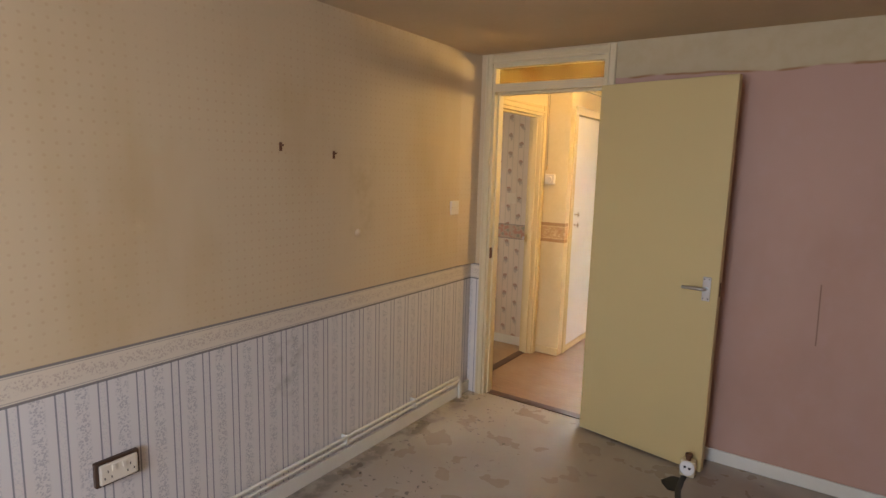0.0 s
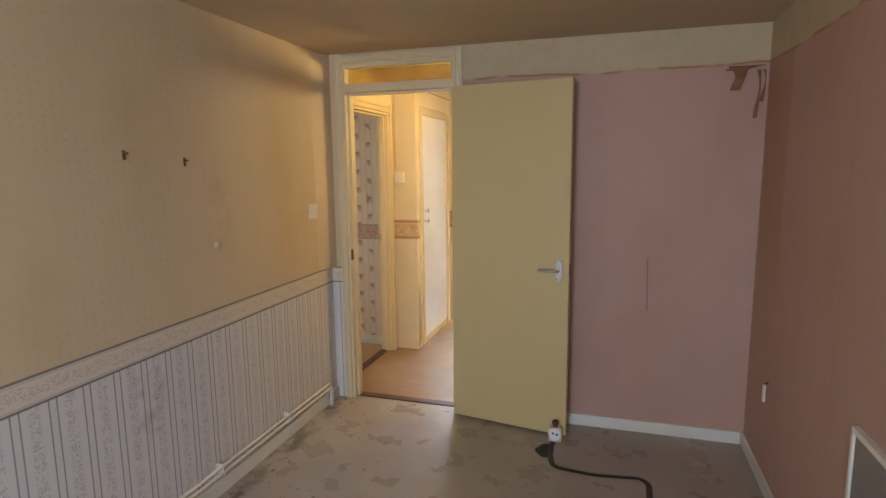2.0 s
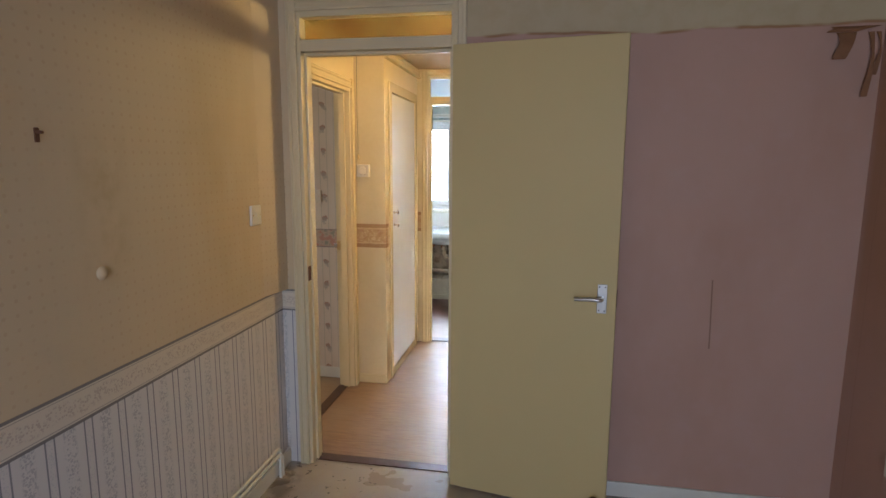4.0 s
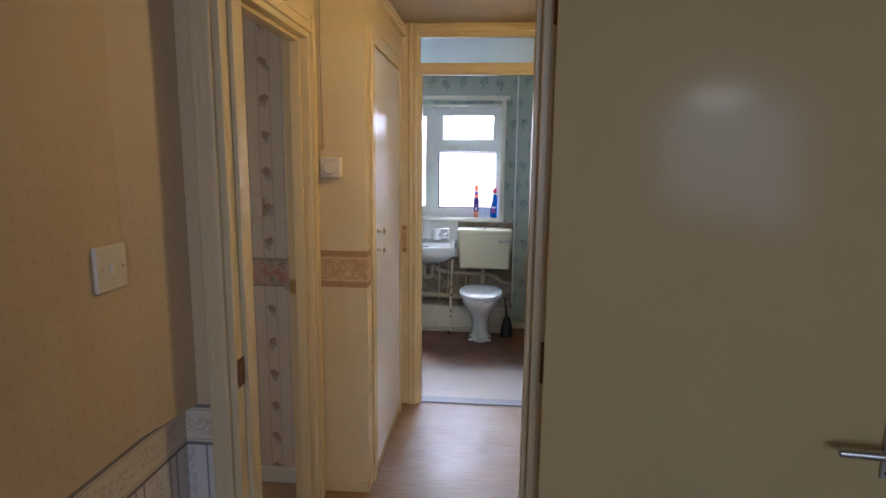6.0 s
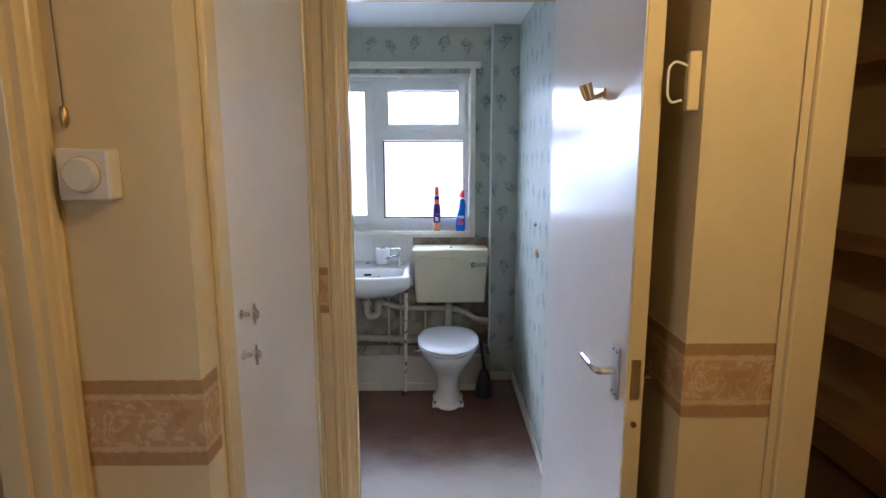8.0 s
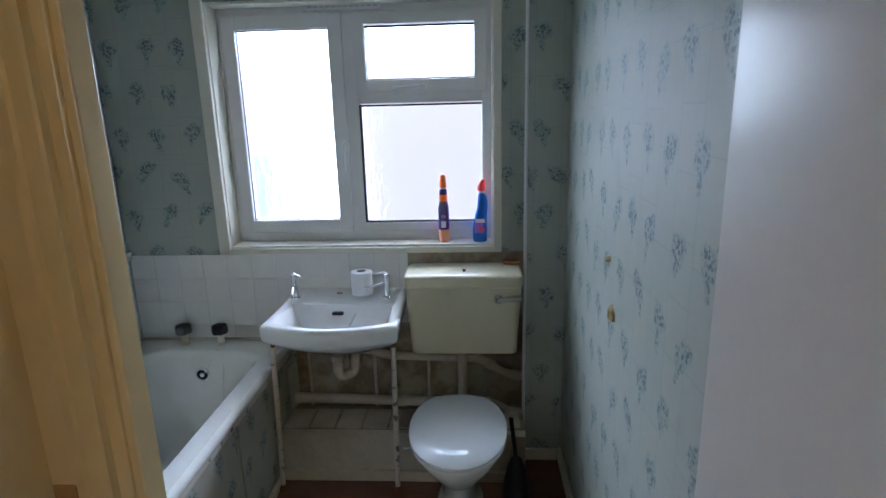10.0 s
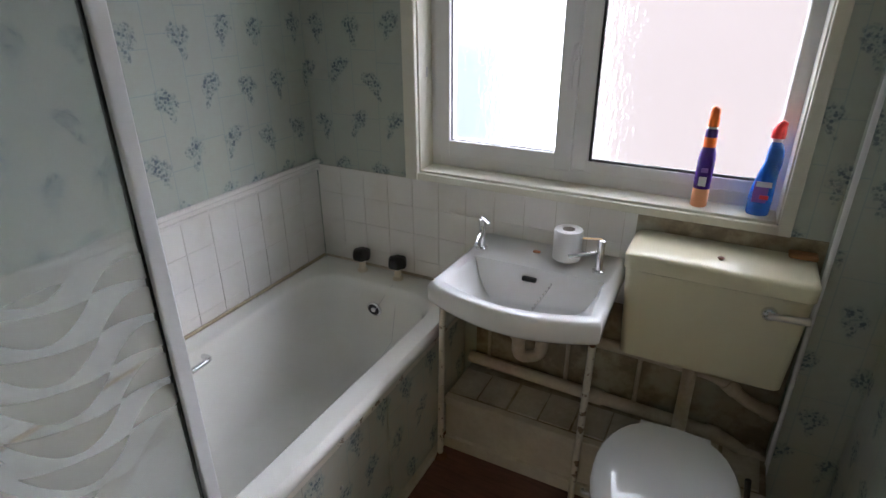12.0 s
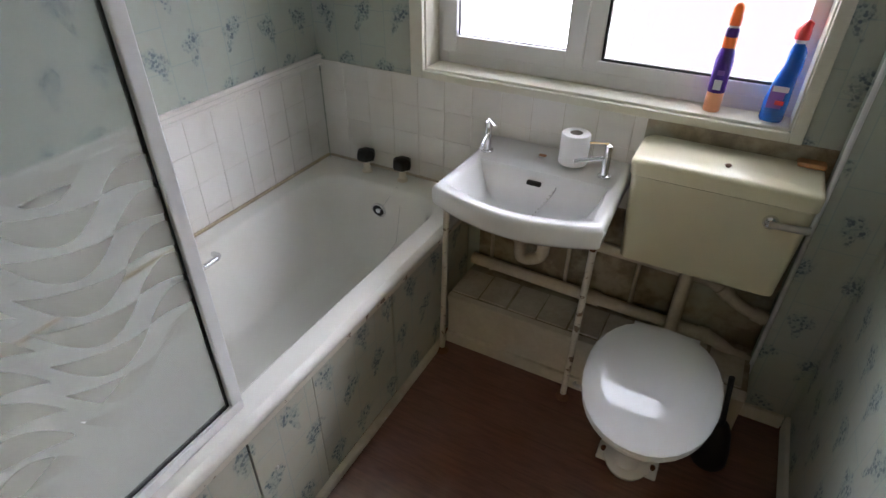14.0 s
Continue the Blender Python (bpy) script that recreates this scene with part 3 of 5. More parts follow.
wall("wall_closet_back", "x", -2.35, -2.30, SY + 0.06, BY, 0, CEIL, hall_wall_mat, "back of the linen cupboard")
D3 = (-1.632, -0.880)
wall("wall_bath_hall", "y", BY, BY + 0.025, -2.35, BR + 0.1, 0, CEIL, hall_wall_mat, "yellowed wall round the bathroom door", [(*D3, -0.001, 2.17)])
wall("wall_bath_south", "y", BY + 0.025, BI, BL - 0.1, BR + 0.1, 0, CEIL, bath_wall_mat, "flowered bathroom wallpaper beside the door", [(*D3, -0.001, 2.17)])
wall("wall_hall_recess", "x", -0.81, -0.72, 4.413, BY, 0, CEIL, hall_wall_mat, "hall wall behind the bathroom door")
wall("wall_hall_pier", "y", 4.413, 4.50, -0.72, -0.545, 0, CEIL, hall_wall_mat, "yellowed pier beside the shelf cupboard")
wall("wall_hall_pier_face", "y", 4.411, 4.413, -0.81, HR, 0, CEIL, hall_wall_mat, "face of the pier with a scroll border")
wall("wall_hall_east", "x", HR, -0.545, YH, 3.50, 0, CEIL, hall_wall_mat, "yellowed hall wall beside the shelf cupboard")
wall("wall_cupboard_head", "x", HR, -0.545, 3.50, 4.411, 2.02, CEIL, hall_wall_mat, "wall above the shelf cupboard opening")
# shelf cupboard
wall("wall_cupboard_east", "x", 0.60, 0.70, YH, 6.15, 0, CEIL, cupboard_wall_mat, "orange-lit back wall of the shelf cupboard")
wall("wall_cupboard_north", "y", 6.05, 6.15, -0.72, 0.60, 0, CEIL, cupboard_wall_mat, "end wall of the shelf cupboard")
wall("wall_cupboard_west", "x", -0.72, -0.62, 4.50, 6.05, 0, CEIL, cupboard_wall_mat, "side wall of the shelf cupboard")
# kitchen
wall("wall_kitchen_north", "y", KY, KY + 0.07, -4.6, -2.012, 0, CEIL, kitchen_mat, "striped kitchen wallpaper with posies and a rose border")
wall("wall_kitchen_south", "y", 1.3, 1.4, -4.6, -2.02, 0, CEIL, kitchen_mat, "papered kitchen wall")
wall("wall_kitchen_east", "x", -2.10, -2.03, 1.4, YH, 0, CEIL, kitchen_mat, "papered kitchen wall")
wall("wall_kitchen_west", "x", -4.7, -4.6, 1.3, KY + 0.07, 0, CEIL, kitchen_mat, "unseen kitchen wall with an assumed window opening", [(2.0, 3.2, 1.0, 2.0)])
# bathroom
wall("wall_bath_west", "x", BL - 0.1, BL, BI, BW, 0, CEIL, bath_wall_mat, "pale blue flowered bathroom wallpaper")
wall("wall_bath_east", "x", BR, BR + 0.1, BI, BW + 0.1, 0, CEIL, bath_wall_mat, "pale blue flowered bathroom wallpaper with crumbling plugs")
WX0, WX1, WZ0, WZ1 = -2.25, -1.105, 0.965, 1.955
wall("wall_bath_north", "y", BW, BW + 0.24, BL - 0.1, BR + 0.1, 0, CEIL, bath_wall_mat, "flowered bathroom wallpaper round the window", [(WX0, WX1, WZ0, WZ1)])
structure("duct", B(-0.985, BR, 6.835, BW, 0, CEIL), bath_wall_mat, "papered pipe duct in the bathroom corner", "boxing")
structure("duct_trim", tube([(-0.987, 6.832, 0.02), (-0.987, 6.832, CEIL)], 0.007, 8), upvc, "white corner trim of the duct", "trim")
structure("splash_wall", B(-2.0, -0.987, BW - 0.010, BW - 0.001, 0.20, 0.62), bare_wall, "bare stained plaster under the washbasin and cistern", "wall")
structure("splash_wall_upper", B(-1.4775, -0.987, BW - 0.010, BW - 0.001, 0.6205, 0.937), bare_wall, "bare stained plaster behind the cistern", "wall")

# outside
structure("backdrop", B(-5.2, 1.9, 9.0, 9.02, -0.6, 4.4), outdoor, "bright overcast daylight outside the window", "backdrop")

# skirting boards
def skirting(name, pts, h=0.07, t=0.014, material=white_paint, label="white skirting board"):
    (x0, y0), (x1, y1) = pts
    bm = B(min(x0, x1), max(x0, x1), min(y0, y1), max(y0, y1), 0.0, h, 0.004)
    return structure(name, bm, material, label, "skirting")


skirting("baseboard_1", [(-1.03, YD - 0.014), (XR - 0.016, YD - 0.0005)])
skirting("baseboard_2", [(XR - 0.014, 1.777), (XR - 0.0005, YD)])
skirting("baseboard_3", [(XL + 0.0005, -2.2), (XL + 0.016, YD)], 0.075)
skirting("baseboard_4", [(HX, SY - 0.012), (CX, SY - 0.0005)], 0.06, material=cream_gloss, label="cream hall skirting")
skirting("baseboard_5", [(-4.0, KY - 0.014), (-2.02, KY - 0.0005)], 0.075)
skirting("baseboard_6", [(BR - 0.014, BI), (BR - 0.0005, 6.82)], 0.07)
skirting("baseboard_7", [(-0.98, 6.82), (BR - 0.016, 6.8345)], 0.055)
skirting("baseboard_8", [(-0.81, 4.398), (HR, 4.4105)], 0.06, material=cream_gloss, label="cream hall skirting")

# wallpaper borders in the hall
structure("border_1", B(HX + 0.001, CX + 0.0015, SY - 0.0015, SY - 0.0002, 0.94, 1.098), border_mat, "scroll-patterned brown wallpaper border", "border")
structure("border_2", B(-0.8115, HR, 4.4085, 4.4105, 0.94, 1.098), border_mat, "scroll-patterned brown wallpaper border", "border")
structure("border_3", B(-0.8115, -0.810, 4.4105, 5.17, 0.94, 1.098), border_mat, "scroll-patterned brown wallpaper border", "border")
structure("border_4", B(CX + 0.0005, CX + 0.002, SY, 4.30, 0.94, 1.098), border_mat, "scroll-patterned brown wallpaper border", "border")
structure("border_5", B(CX + 0.002, -1.681, BY - 0.002, BY - 0.0005, 0.94, 1.098), border_mat, "scroll-patterned brown wallpaper border", "border")


# ---- door frames ----
def moulding(bm, p, q, out, width_dir, w, d):
    """A moulded casing bar from p to q: w wide, d proud, with a stepped profile."""
    p, q, o, s = Vector(p), Vector(q), Vector(out), Vector(width_dir)
    prof = [(0, 0), (0, d * 0.95), (w * 0.10, d), (w * 0.24, d), (w * 0.30, d * 0.70), (w * 0.62, d * 0.62), (w * 0.70, d * 0.8), (w * 0.92, d * 0.75), (w, d * 0.5), (w, 0)]
    loops = [[e + s * a + o * b for a, b in prof] for e in (p, q)]
    return rings(bm, loops)


def door_frame(name, label, axis, face0, face1, a0, a1, head, top, material, sides, fan=None, cw=0.055, pane_label=""):
    """Lining, stops, casings on the given sides, and a fanlight over the head. axis: the one across the wall."""
    ob = thing(name, label, "door frame", kind="structure")

    def P(a, p, z):
        return (p, a, z) if axis == "x" else (a, p, z)

    def bar(n, a_0, a_1, p0, p1, z0, z1, mat=material, bevel=0.002):
        lo, hi = P(a_0, p0, z0), P(a_1, p1, z1)
        return part(n, B(min(lo[0], hi[0]), max(lo[0], hi[0]), min(lo[1], hi[1]), max(lo[1], hi[1]), z0, z1, bevel), mat, ob)

    t = 0.024
    bar("jamb", a0, a0 + t, face0 - 0.004, face1 + 0.004, 0, top)
    bar("jamb", a1 - t, a1, face0 - 0.004, face1 + 0.004, 0, top)
    bar("head", a0 + t, a1 - t, face0 - 0.004, face1 + 0.004, head, head + 0.05)
    mid = (face0 + face1) / 2
    bar("stop", a0 + t, a0 + t + 0.012, mid - 0.02, mid + 0.02, 0, head)
    bar("stop", a1 - t - 0.012, a1 - t, mid - 0.02, mid + 0.02, 0, head)
    bar("stop", a0 + t + 0.012, a1 - t - 0.012, mid - 0.02, mid + 0.02, head - 0.014, head)
    if fan:
        bar("transom_rail", a0 + t, a1 - t, face0 - 0.004, face1 + 0.004, top - 0.03, top)
        g = bar("pane", a0 + t, a1 - t, mid - 0.003, mid + 0.003, head + 0.05, top - 0.03, fan, 0)
        g.visible_shadow = False
        if pane_label:
            tagged(g, pane_label)
    for face, sgn in sides:
        o = P(0, sgn, 0)
        bm = bmesh.new()
        for a, d in ((a0 + 0.008, -1), (a1 - 0.008, 1)):
            part("casing", moulding(bmesh.new(), P(a, face, 0), P(a, face, min(top + cw, CEIL - 0.002)), o, P(d, 0, 0), cw, 0.018), material, ob)
        z = min(top - 0.004, CEIL - 0.002 - cw)
        part("casing", moulding(bmesh.new(), P(a0 + 0.008, face, z), P(a1 - 0.008, face, z), o, (0, 0, 1), cw, 0.0175), material, ob)
        bm.free()
    return ob


door_frame("door_frame_1", "cream painted door frame with a yellowed fanlight", "y", YD, YH, -1.815, -1.078, 1.992, 2.168, casing_paint, [(YD, -1), (YH, 1)], yellow_glass, 0.05, "yellowed fanlight glass")
door_frame("door_frame_2", "cream gloss frame of the kitchen doorway", "x", -2.012, HX, 3.42, 4.165, 1.935, 1.96, cream_gloss, [(HX, 1)], None, 0.055)
door_frame("door_frame_3", "cream gloss bathroom door frame with a fanlight", "y", BY, BI, D3[0], D3[1], 1.962, 2.178, cream_gloss, [(BY, -1)], clear_fan, 0.048, "pale fanlight glass")

cup_frame = thing("door_frame_4", "cream gloss frame of the shelf cupboard opening", "door frame", kind="structure")
part("jamb", B(HR + 0.002, -0.547, 4.388, 4.4105, 0, 2.02, 0.003), cream_gloss, cup_frame)
part("jamb", B(HR + 0.002, -0.547, 3.50, 3.522, 0, 2.02, 0.003), cream_gloss, cup_frame)
part("head", B(HR + 0.002, -0.547, 3.522, 4.388, 1.998, 2.02, 0.003), cream_gloss, cup_frame)
part("casing", moulding(bmesh.new(), (HR, 4.400, 0), (HR, 4.400, 2.06), (-1, 0, 0), (0, 0.010, 0), 1.0, 0.016), cream_gloss, cup_frame)
part("casing", moulding(bmesh.new(), (HR, 3.51, 0), (HR, 3.51, 2.06), (-1, 0, 0), (0, -1, 0), 0.05, 0.016), cream_gloss, cup_frame)

# strike plates
for nm, p, lab in (("strike_plate", (-1.7905, 3.185, 0.972), "dark metal strike plate on the bedroom jamb"), ("strike_plate", (-2.0, 4.1395, 0.962), "brass strike plate on the kitchen jamb")):
    sp = thing(nm, lab, "strike plate")
    if p[0] > -1.9:
        part("plate", B(p[0], p[0] + 0.002, p[1] - 0.012, p[1] + 0.02, p[2] - 0.035, p[2] + 0.035, 0.0008), rust, sp)
        part("keeper", B(p[0] + 0.001, p[0] + 0.009, p[1] - 0.014, p[1] - 0.004, p[2] - 0.018, p[2] + 0.018, 0.002), rust, sp)
    else:
        part("plate", B(p[0] - 0.012, p[0] + 0.012, p[1] - 0.0022, p[1] + 0.0008, p[2] - 0.03, p[2] + 0.03, 0.0008), brass, sp)
        part("keeper", B(p[0] - 0.032, p[0] - 0.011, p[1] - 0.005, p[1] - 0.001, p[2] - 0.014, p[2] + 0.014, 0.001), chrome, sp)


# ---- doors ----
def lever(parent, x, z, side, sgn, plate_mat, bar_mat):
    """A lever handle on a long back plate, at x along the leaf, on the face towards sgn y; the bar points along side."""
    p = part("handle", B(x - 0.019, x + 0.019, min(0, sgn * 0.007), max(0, sgn * 0.007), z - 0.062, z + 0.058, 0.002), plate_mat, parent, "aluminium back plate")
    y = sgn * 0.045
    part("lever", tube(bend([(x, 0, z), (x, y, z), (x + side * 0.03, y * 1.05, z + 0.002), (x + side * 0.105, y * 1.0, z - 0.002)], 0.014), [0.009] * 13 + [0.0075], 10), bar_mat, p, smooth=True)
    for dz in (-0.05, 0.047):
        for dx in (-0.011, 0.011):
            part("screw", lathe([(0.003, 0), (0.003, 0.0012)], (x + dx, sgn * 0.007, z + dz), 8, m=pose(0, 0, 0, -90 * sgn)), dark_plastic, p)


# bedroom door, folded back towards the pink wall; local x runs from the hinge along the leaf, -y is the room side
ang1 = math.degrees(math.atan2(2.97 - 3.09, -0.393 + 1.083))
door1 = thing("door_1", "cream gloss flush bedroom door standing wide open", "door", kind="structure", at=pose(-1.083, 3.09, 0, 0, 0, ang1))
part("leaf", B(0, 0.70, 0.0, 0.040, 0.012, 1.986, 0.003), door_paint, door1)
lever(door1, 0.645, 0.965, -1, -1, dull_metal, dull_metal)
part("latch", B(0.6985, 0.7015, 0.011, 0.029, 0.93, 1.0, 0.0005), rust, door1, "rusty latch face")
for z in (0.22, 1.0, 1.75):
    part("hinge", lathe([(0.006, 0), (0.006, 0.09)], (-0.004, 0.042, z), 10), rust, door1)

# bathroom door, open into the hall; local x runs from the hinge along the leaf
ang3 = math.degrees(math.atan2(4.46 - 5.185, -0.910 + 0.940))
door3 = thing("door_2", "white gloss flush bathroom door standing open", "door", kind="structure", at=pose(-0.940, 5.185, 0, 0, 0, ang3))
part("leaf", B(0, 0.725, 0.0, 0.004, 0.012, 1.955, 0.0015), white_gloss, door3)
part("core", B(0, 0.726, 0.004, 0.040, 0.012, 1.956, 0.002), cream_gloss, door3, "cream painted edge and hall face")
lever(door3, 0.675, 1.0, -1, -1, dull_metal, chrome)
part("latch", B(0.7255, 0.7285, 0.010, 0.031, 0.955, 1.045, 0.0005), brass, door3, "brass latch face")
part("bolt", tube([(0.728, 0.02, 0.90), (0.736, 0.02, 0.90)], 0.006, 8), rust, door3)
part("thumb_turn", tube([(0.675, 0.040, 0.985), (0.675, 0.075, 0.985)], 0.006, 8), chrome, door3)
hook3 = thing("coat_hook", "brass double coat hook on the bathroom door", "hook", at=pose(-0.940, 5.185, 0, 0, 0, ang3))
part("plate", B(0.455, 0.515, -0.006, 0.0, 1.60, 1.625, 0.003), brass, hook3)
for s in (-1, 0, 1):
    part("prong", tube(bend([(0.485 + s * 0.018, -0.005, 1.612), (0.485 + s * 0.028, -0.030, 1.600), (0.485 + s * 0.034, -0.042, 1.635)], 0.012), 0.005, 8), brass, hook3, smooth=True)

# linen cupboard
closet = thing("door_3", "white gloss linen cupboard door, shut", "door", kind="structure")
part("leaf", B(CX - 0.028, CX + 0.008, 4.38, 5.04, 0.058, 1.948, 0.003), white_gloss, closet)
for z in (1.16, 1.075):
    k = part("handle", lathe([(0.010, 0), (0.010, 0.003), (0.006, 0.006), (0.0055, 0.018), (0.012, 0.024), (0.013, 0.030), (0.008, 0.036), (0.001, 0.038)], (CX + 0.008, 4.415, z), 14, m=pose(0, 0, 0, 0, 90)), chrome, closet, "small chrome knob", True)
    part("bar", tube([(CX + 0.036, 4.415, z - 0.02), (CX + 0.036, 4.415, z + 0.022)], 0.004, 8), chrome, k, smooth=True)
closet_frame = thing("door_frame_5", "cream gloss frame of the linen cupboard", "door frame", kind="structure")
part("casing", B(CX, CX + 0.014, 4.318, 4.373, 0.0, 2.02, 0.004), cream_gloss, closet_frame)
part("casing", B(CX, CX + 0.014, 5.047, 5.10, 0.0, 2.02, 0.004), cream_gloss, closet_frame)
part("casing", B(CX, CX + 0.014, 4.3735, 5.0465, 1.955, 2.02, 0.004), cream_gloss, closet_frame)
part("plinth", B(CX, CX + 0.006, 4.3735, 5.0465, 0.0, 0.05, 0.002), cream_gloss, closet_frame)
part("cornice", moulding(bmesh.new(), (CX, SY, 2.15), (CX, BY, 2.15), (1, 0, 0), (0, 0, 1), 0.07, 0.03), cream_gloss, closet_frame)

# ---- bedroom things ----
pipes = thing("heating_pipes", "two white painted heating pipes clipped along the wall", "pipes")
for z, x in ((0.118, XL + 0.032), (0.150, XL + 0.032)):
    part("pipe", tube(bend([(x, -1.6, z), (x, 3.02 + (0.15 - z) * 0.6, z), (x, 3.02 + (0.15 - z) * 0.6, 0.0)], 0.03), 0.0085, 10), white_paint, pipes, smooth=True)
for y in (0.4, 1.17, 1.955, 2.53):
    part("clip", B(XL + 0.001, XL + 0.043, y - 0.005, y + 0.005, 0.106, 0.163, 0.003), white_paint, pipes)

def wall_socket():
    ob = thing("wall_socket", "white double socket on a brown pattress box", "socket")
    x = XL
    part("back_box", B(x, x + 0.022, 0.790, 0.935, 0.432, 0.520, 0.004), brown_plastic, ob)
    part("face", B(x + 0.022, x + 0.030, 0.800, 0.925, 0.440, 0.512, 0.006), switch_plastic, ob)
    for y in (0.845, 0.880):
        part("rocker", B(x + 0.030, x + 0.034, y - 0.007, y + 0.007, 0.483, 0.503, 0.002), switch_plastic, ob)
    for y in (0.826, 0.900):
        for dy, dz in ((0, 0.016), (-0.011, -0.006), (0.011, -0.006)):
            part("pin_hole", B(x + 0.0302, x + 0.0306, y + dy - 0.002, y + dy + 0.002, 0.468 + dz - 0.004, 0.468 + dz + 0.004), dark_plastic, ob)


wall_socket()


def light_switch(name, m, label, gangs=1):
    """A switch plate; local x to the side, -y out of the wall."""
    ob = thing(name, label, "switch", at=m)
    part("face", B(-0.043, 0.043, -0.010, 0, -0.043, 0.043, 0.003), switch_plastic, ob)
    for g in range(gangs):
        x = (g - (gangs - 1) / 2) * 0.018
        part("rocker", B(x - 0.006, x + 0.006, -0.0145, -0.010, -0.013, 0.013, 0.002), switch_plastic, ob)
    for s in (-0.03, 0.03):
        part("screw", lathe([(0.003, 0), (0.003, 0.001)], (s, -0.0101, 0), 8, m=pose(0, 0, 0, 90)), brass, ob)
    return ob


light_switch("light_switch", pose(XL, 2.94, 1.272, 0, 0, 90), "cream single light switch on stained wallpaper")
light_switch("light_switch", pose(-2.213, KY, 1.272), "cream double light switch on posy wallpaper", 2)

for y, z in ((1.592, 1.591), (1.901, 1.566)):
    sc = thing("wall_screw", "rusty old screw fixed in cream dotted wallpaper", "screw", "screws in the bedroom wall")
    part("plate", B(XL, XL + 0.003, y - 0.006, y + 0.008, z - 0.018, z + 0.018, 0.001), rust, sc)
    part("shank", tube([(XL, y, z + 0.008), (XL + 0.02, y, z + 0.006)], 0.004, 8), rust, sc)
pl = thing("wall_plug", "lump of filler on the bedroom wall", "filler")
part("lump", lathe([(0.022, 0), (0.018, 0.006), (0.008, 0.012), (0.001, 0.013)], (XL - 0.001, 2.07, 1.186), 10, m=pose(0, 0, 0, 0, 90)), bed_paper, pl, smooth=True)

# paper bridging the corner beside the door
bm = bmesh.new()
rings(bm, [[(XL + 0.0004, 2.985, z), (-1.893, YD - 0.0005, z), (XL + 0.0004, YD - 0.0005, z)] for z in (0.895, 1.4, 1.9, CEIL - 0.004)])
structure("corner_paper", bm, bed_paper, "loose wallpaper bridging the corner by the door", "wallpaper")
# pipe stub with a round cap on the floor by the open door
meter = thing("floor_outlet", "cream floor outlet box with a round white dial", "outlet")
mx, my = -0.445, 2.925
part("body", B(mx - 0.036, mx + 0.036, my - 0.02, my + 0.03, 0.0, 0.085, 0.008), casing_paint, meter)
part("neck", lathe([(0.012, 0.085), (0.014, 0.10), (0.018, 0.105), (0.018, 0.118), (0.006, 0.122)], (mx, my, 0), 12), rust, meter, smooth=True)
dial = part("dial", lathe([(0.036, 0), (0.036, 0.008), (0.031, 0.011), (0.030, 0.009), (0.001, 0.009)], (mx, my - 0.02, 0.05), 24, m=pose(0, 0, 0, 78)), white_gloss, meter, "round white dial")
for dx, dz in ((-0.010, 0.008), (0.012, 0.004)):
    part("mark", B(mx + dx - 0.006, mx + dx + 0.006, my - 0.0335, my - 0.0305, 0.05 + dz - 0.005, 0.05 + dz + 0.005), dark_plastic, dial)
cable = thing("old_cable", "flat black tar-covered cable on the floor", "cable")
path = bend([(-0.455, 2.90, 0.004), (-0.46, 2.78, 0.004), (-0.43, 2.64, 0.004), (-0.22, 2.615, 0.004), (0.0, 2.645, 0.004), (0.035, 2.60, 0.004), (0.03, 2.45, 0.004), (0.03, 1.9, 0.004)], 0.05)
bm = tube(path, 0.014, 8)
for v in bm.verts:
    v.co.z = 0.0035 + (v.co.z - 0.004) * 0.25
part("strip", bm, dark_plastic, cable)
bm = lathe([(0.062, 0.0005), (0.058, 0.004), (0.02, 0.006), (0.001, 0.006)], (-0.485, 2.80, 0), 14)
for v in bm.verts:
    k = 1 + 0.35 * noise.noise(v.co * 22)
    v.co.x, v.co.y = -0.485 + (v.co.x + 0.485) * k * 0.8, 2.80 + (v.co.y - 2.80) * k * 1.2
part("tar_patch", bm, rubber_black, cable)

# hole and cover remains on the pink wall
ob = thing("wall_outlet", "small white cable clip below a hole in pink wallpaper", "outlet")
part("clip", B(XR - 0.012, XR, 2.795, 2.815, 0.40, 0.485, 0.003), white_paint, ob)
part("flap", B(XR - 0.010, XR - 0.002, 2.755, 2.80, 0.50, 0.506, 0.001, m=Matrix.Translation((0, 2.775, 0.503)) @ pose(0, 0, 0, -25) @ Matrix.Translation((0, -2.775, -0.503))), rust, ob)
# boarded hearth low on the pink wall
hearth = thing("hearth_surround", "grey speckled boarded hearth with a white edge", "hearth")
part("panel", B(XR - 0.016, XR, 0.55, 1.755, 0.0, 0.74, 0.002), paint("grey_speckled_board", (0.26, 0.23, 0.20), (0.12, 0.10, 0.09), 0.7, 0.5), hearth)
part("edge", B(XR - 0.022, XR, 1.757, 1.775, 0.0, 0.76, 0.002), white_paint, hearth)
part("edge", B(XR - 0.022, XR, 0.55, 1.756, 0.742, 0.76, 0.002), white_paint, hearth)
# torn paper hanging in the upper corner
flap = thing("torn_wallpaper", "brown strips of torn wallpaper hanging in the corner", "wallpaper")
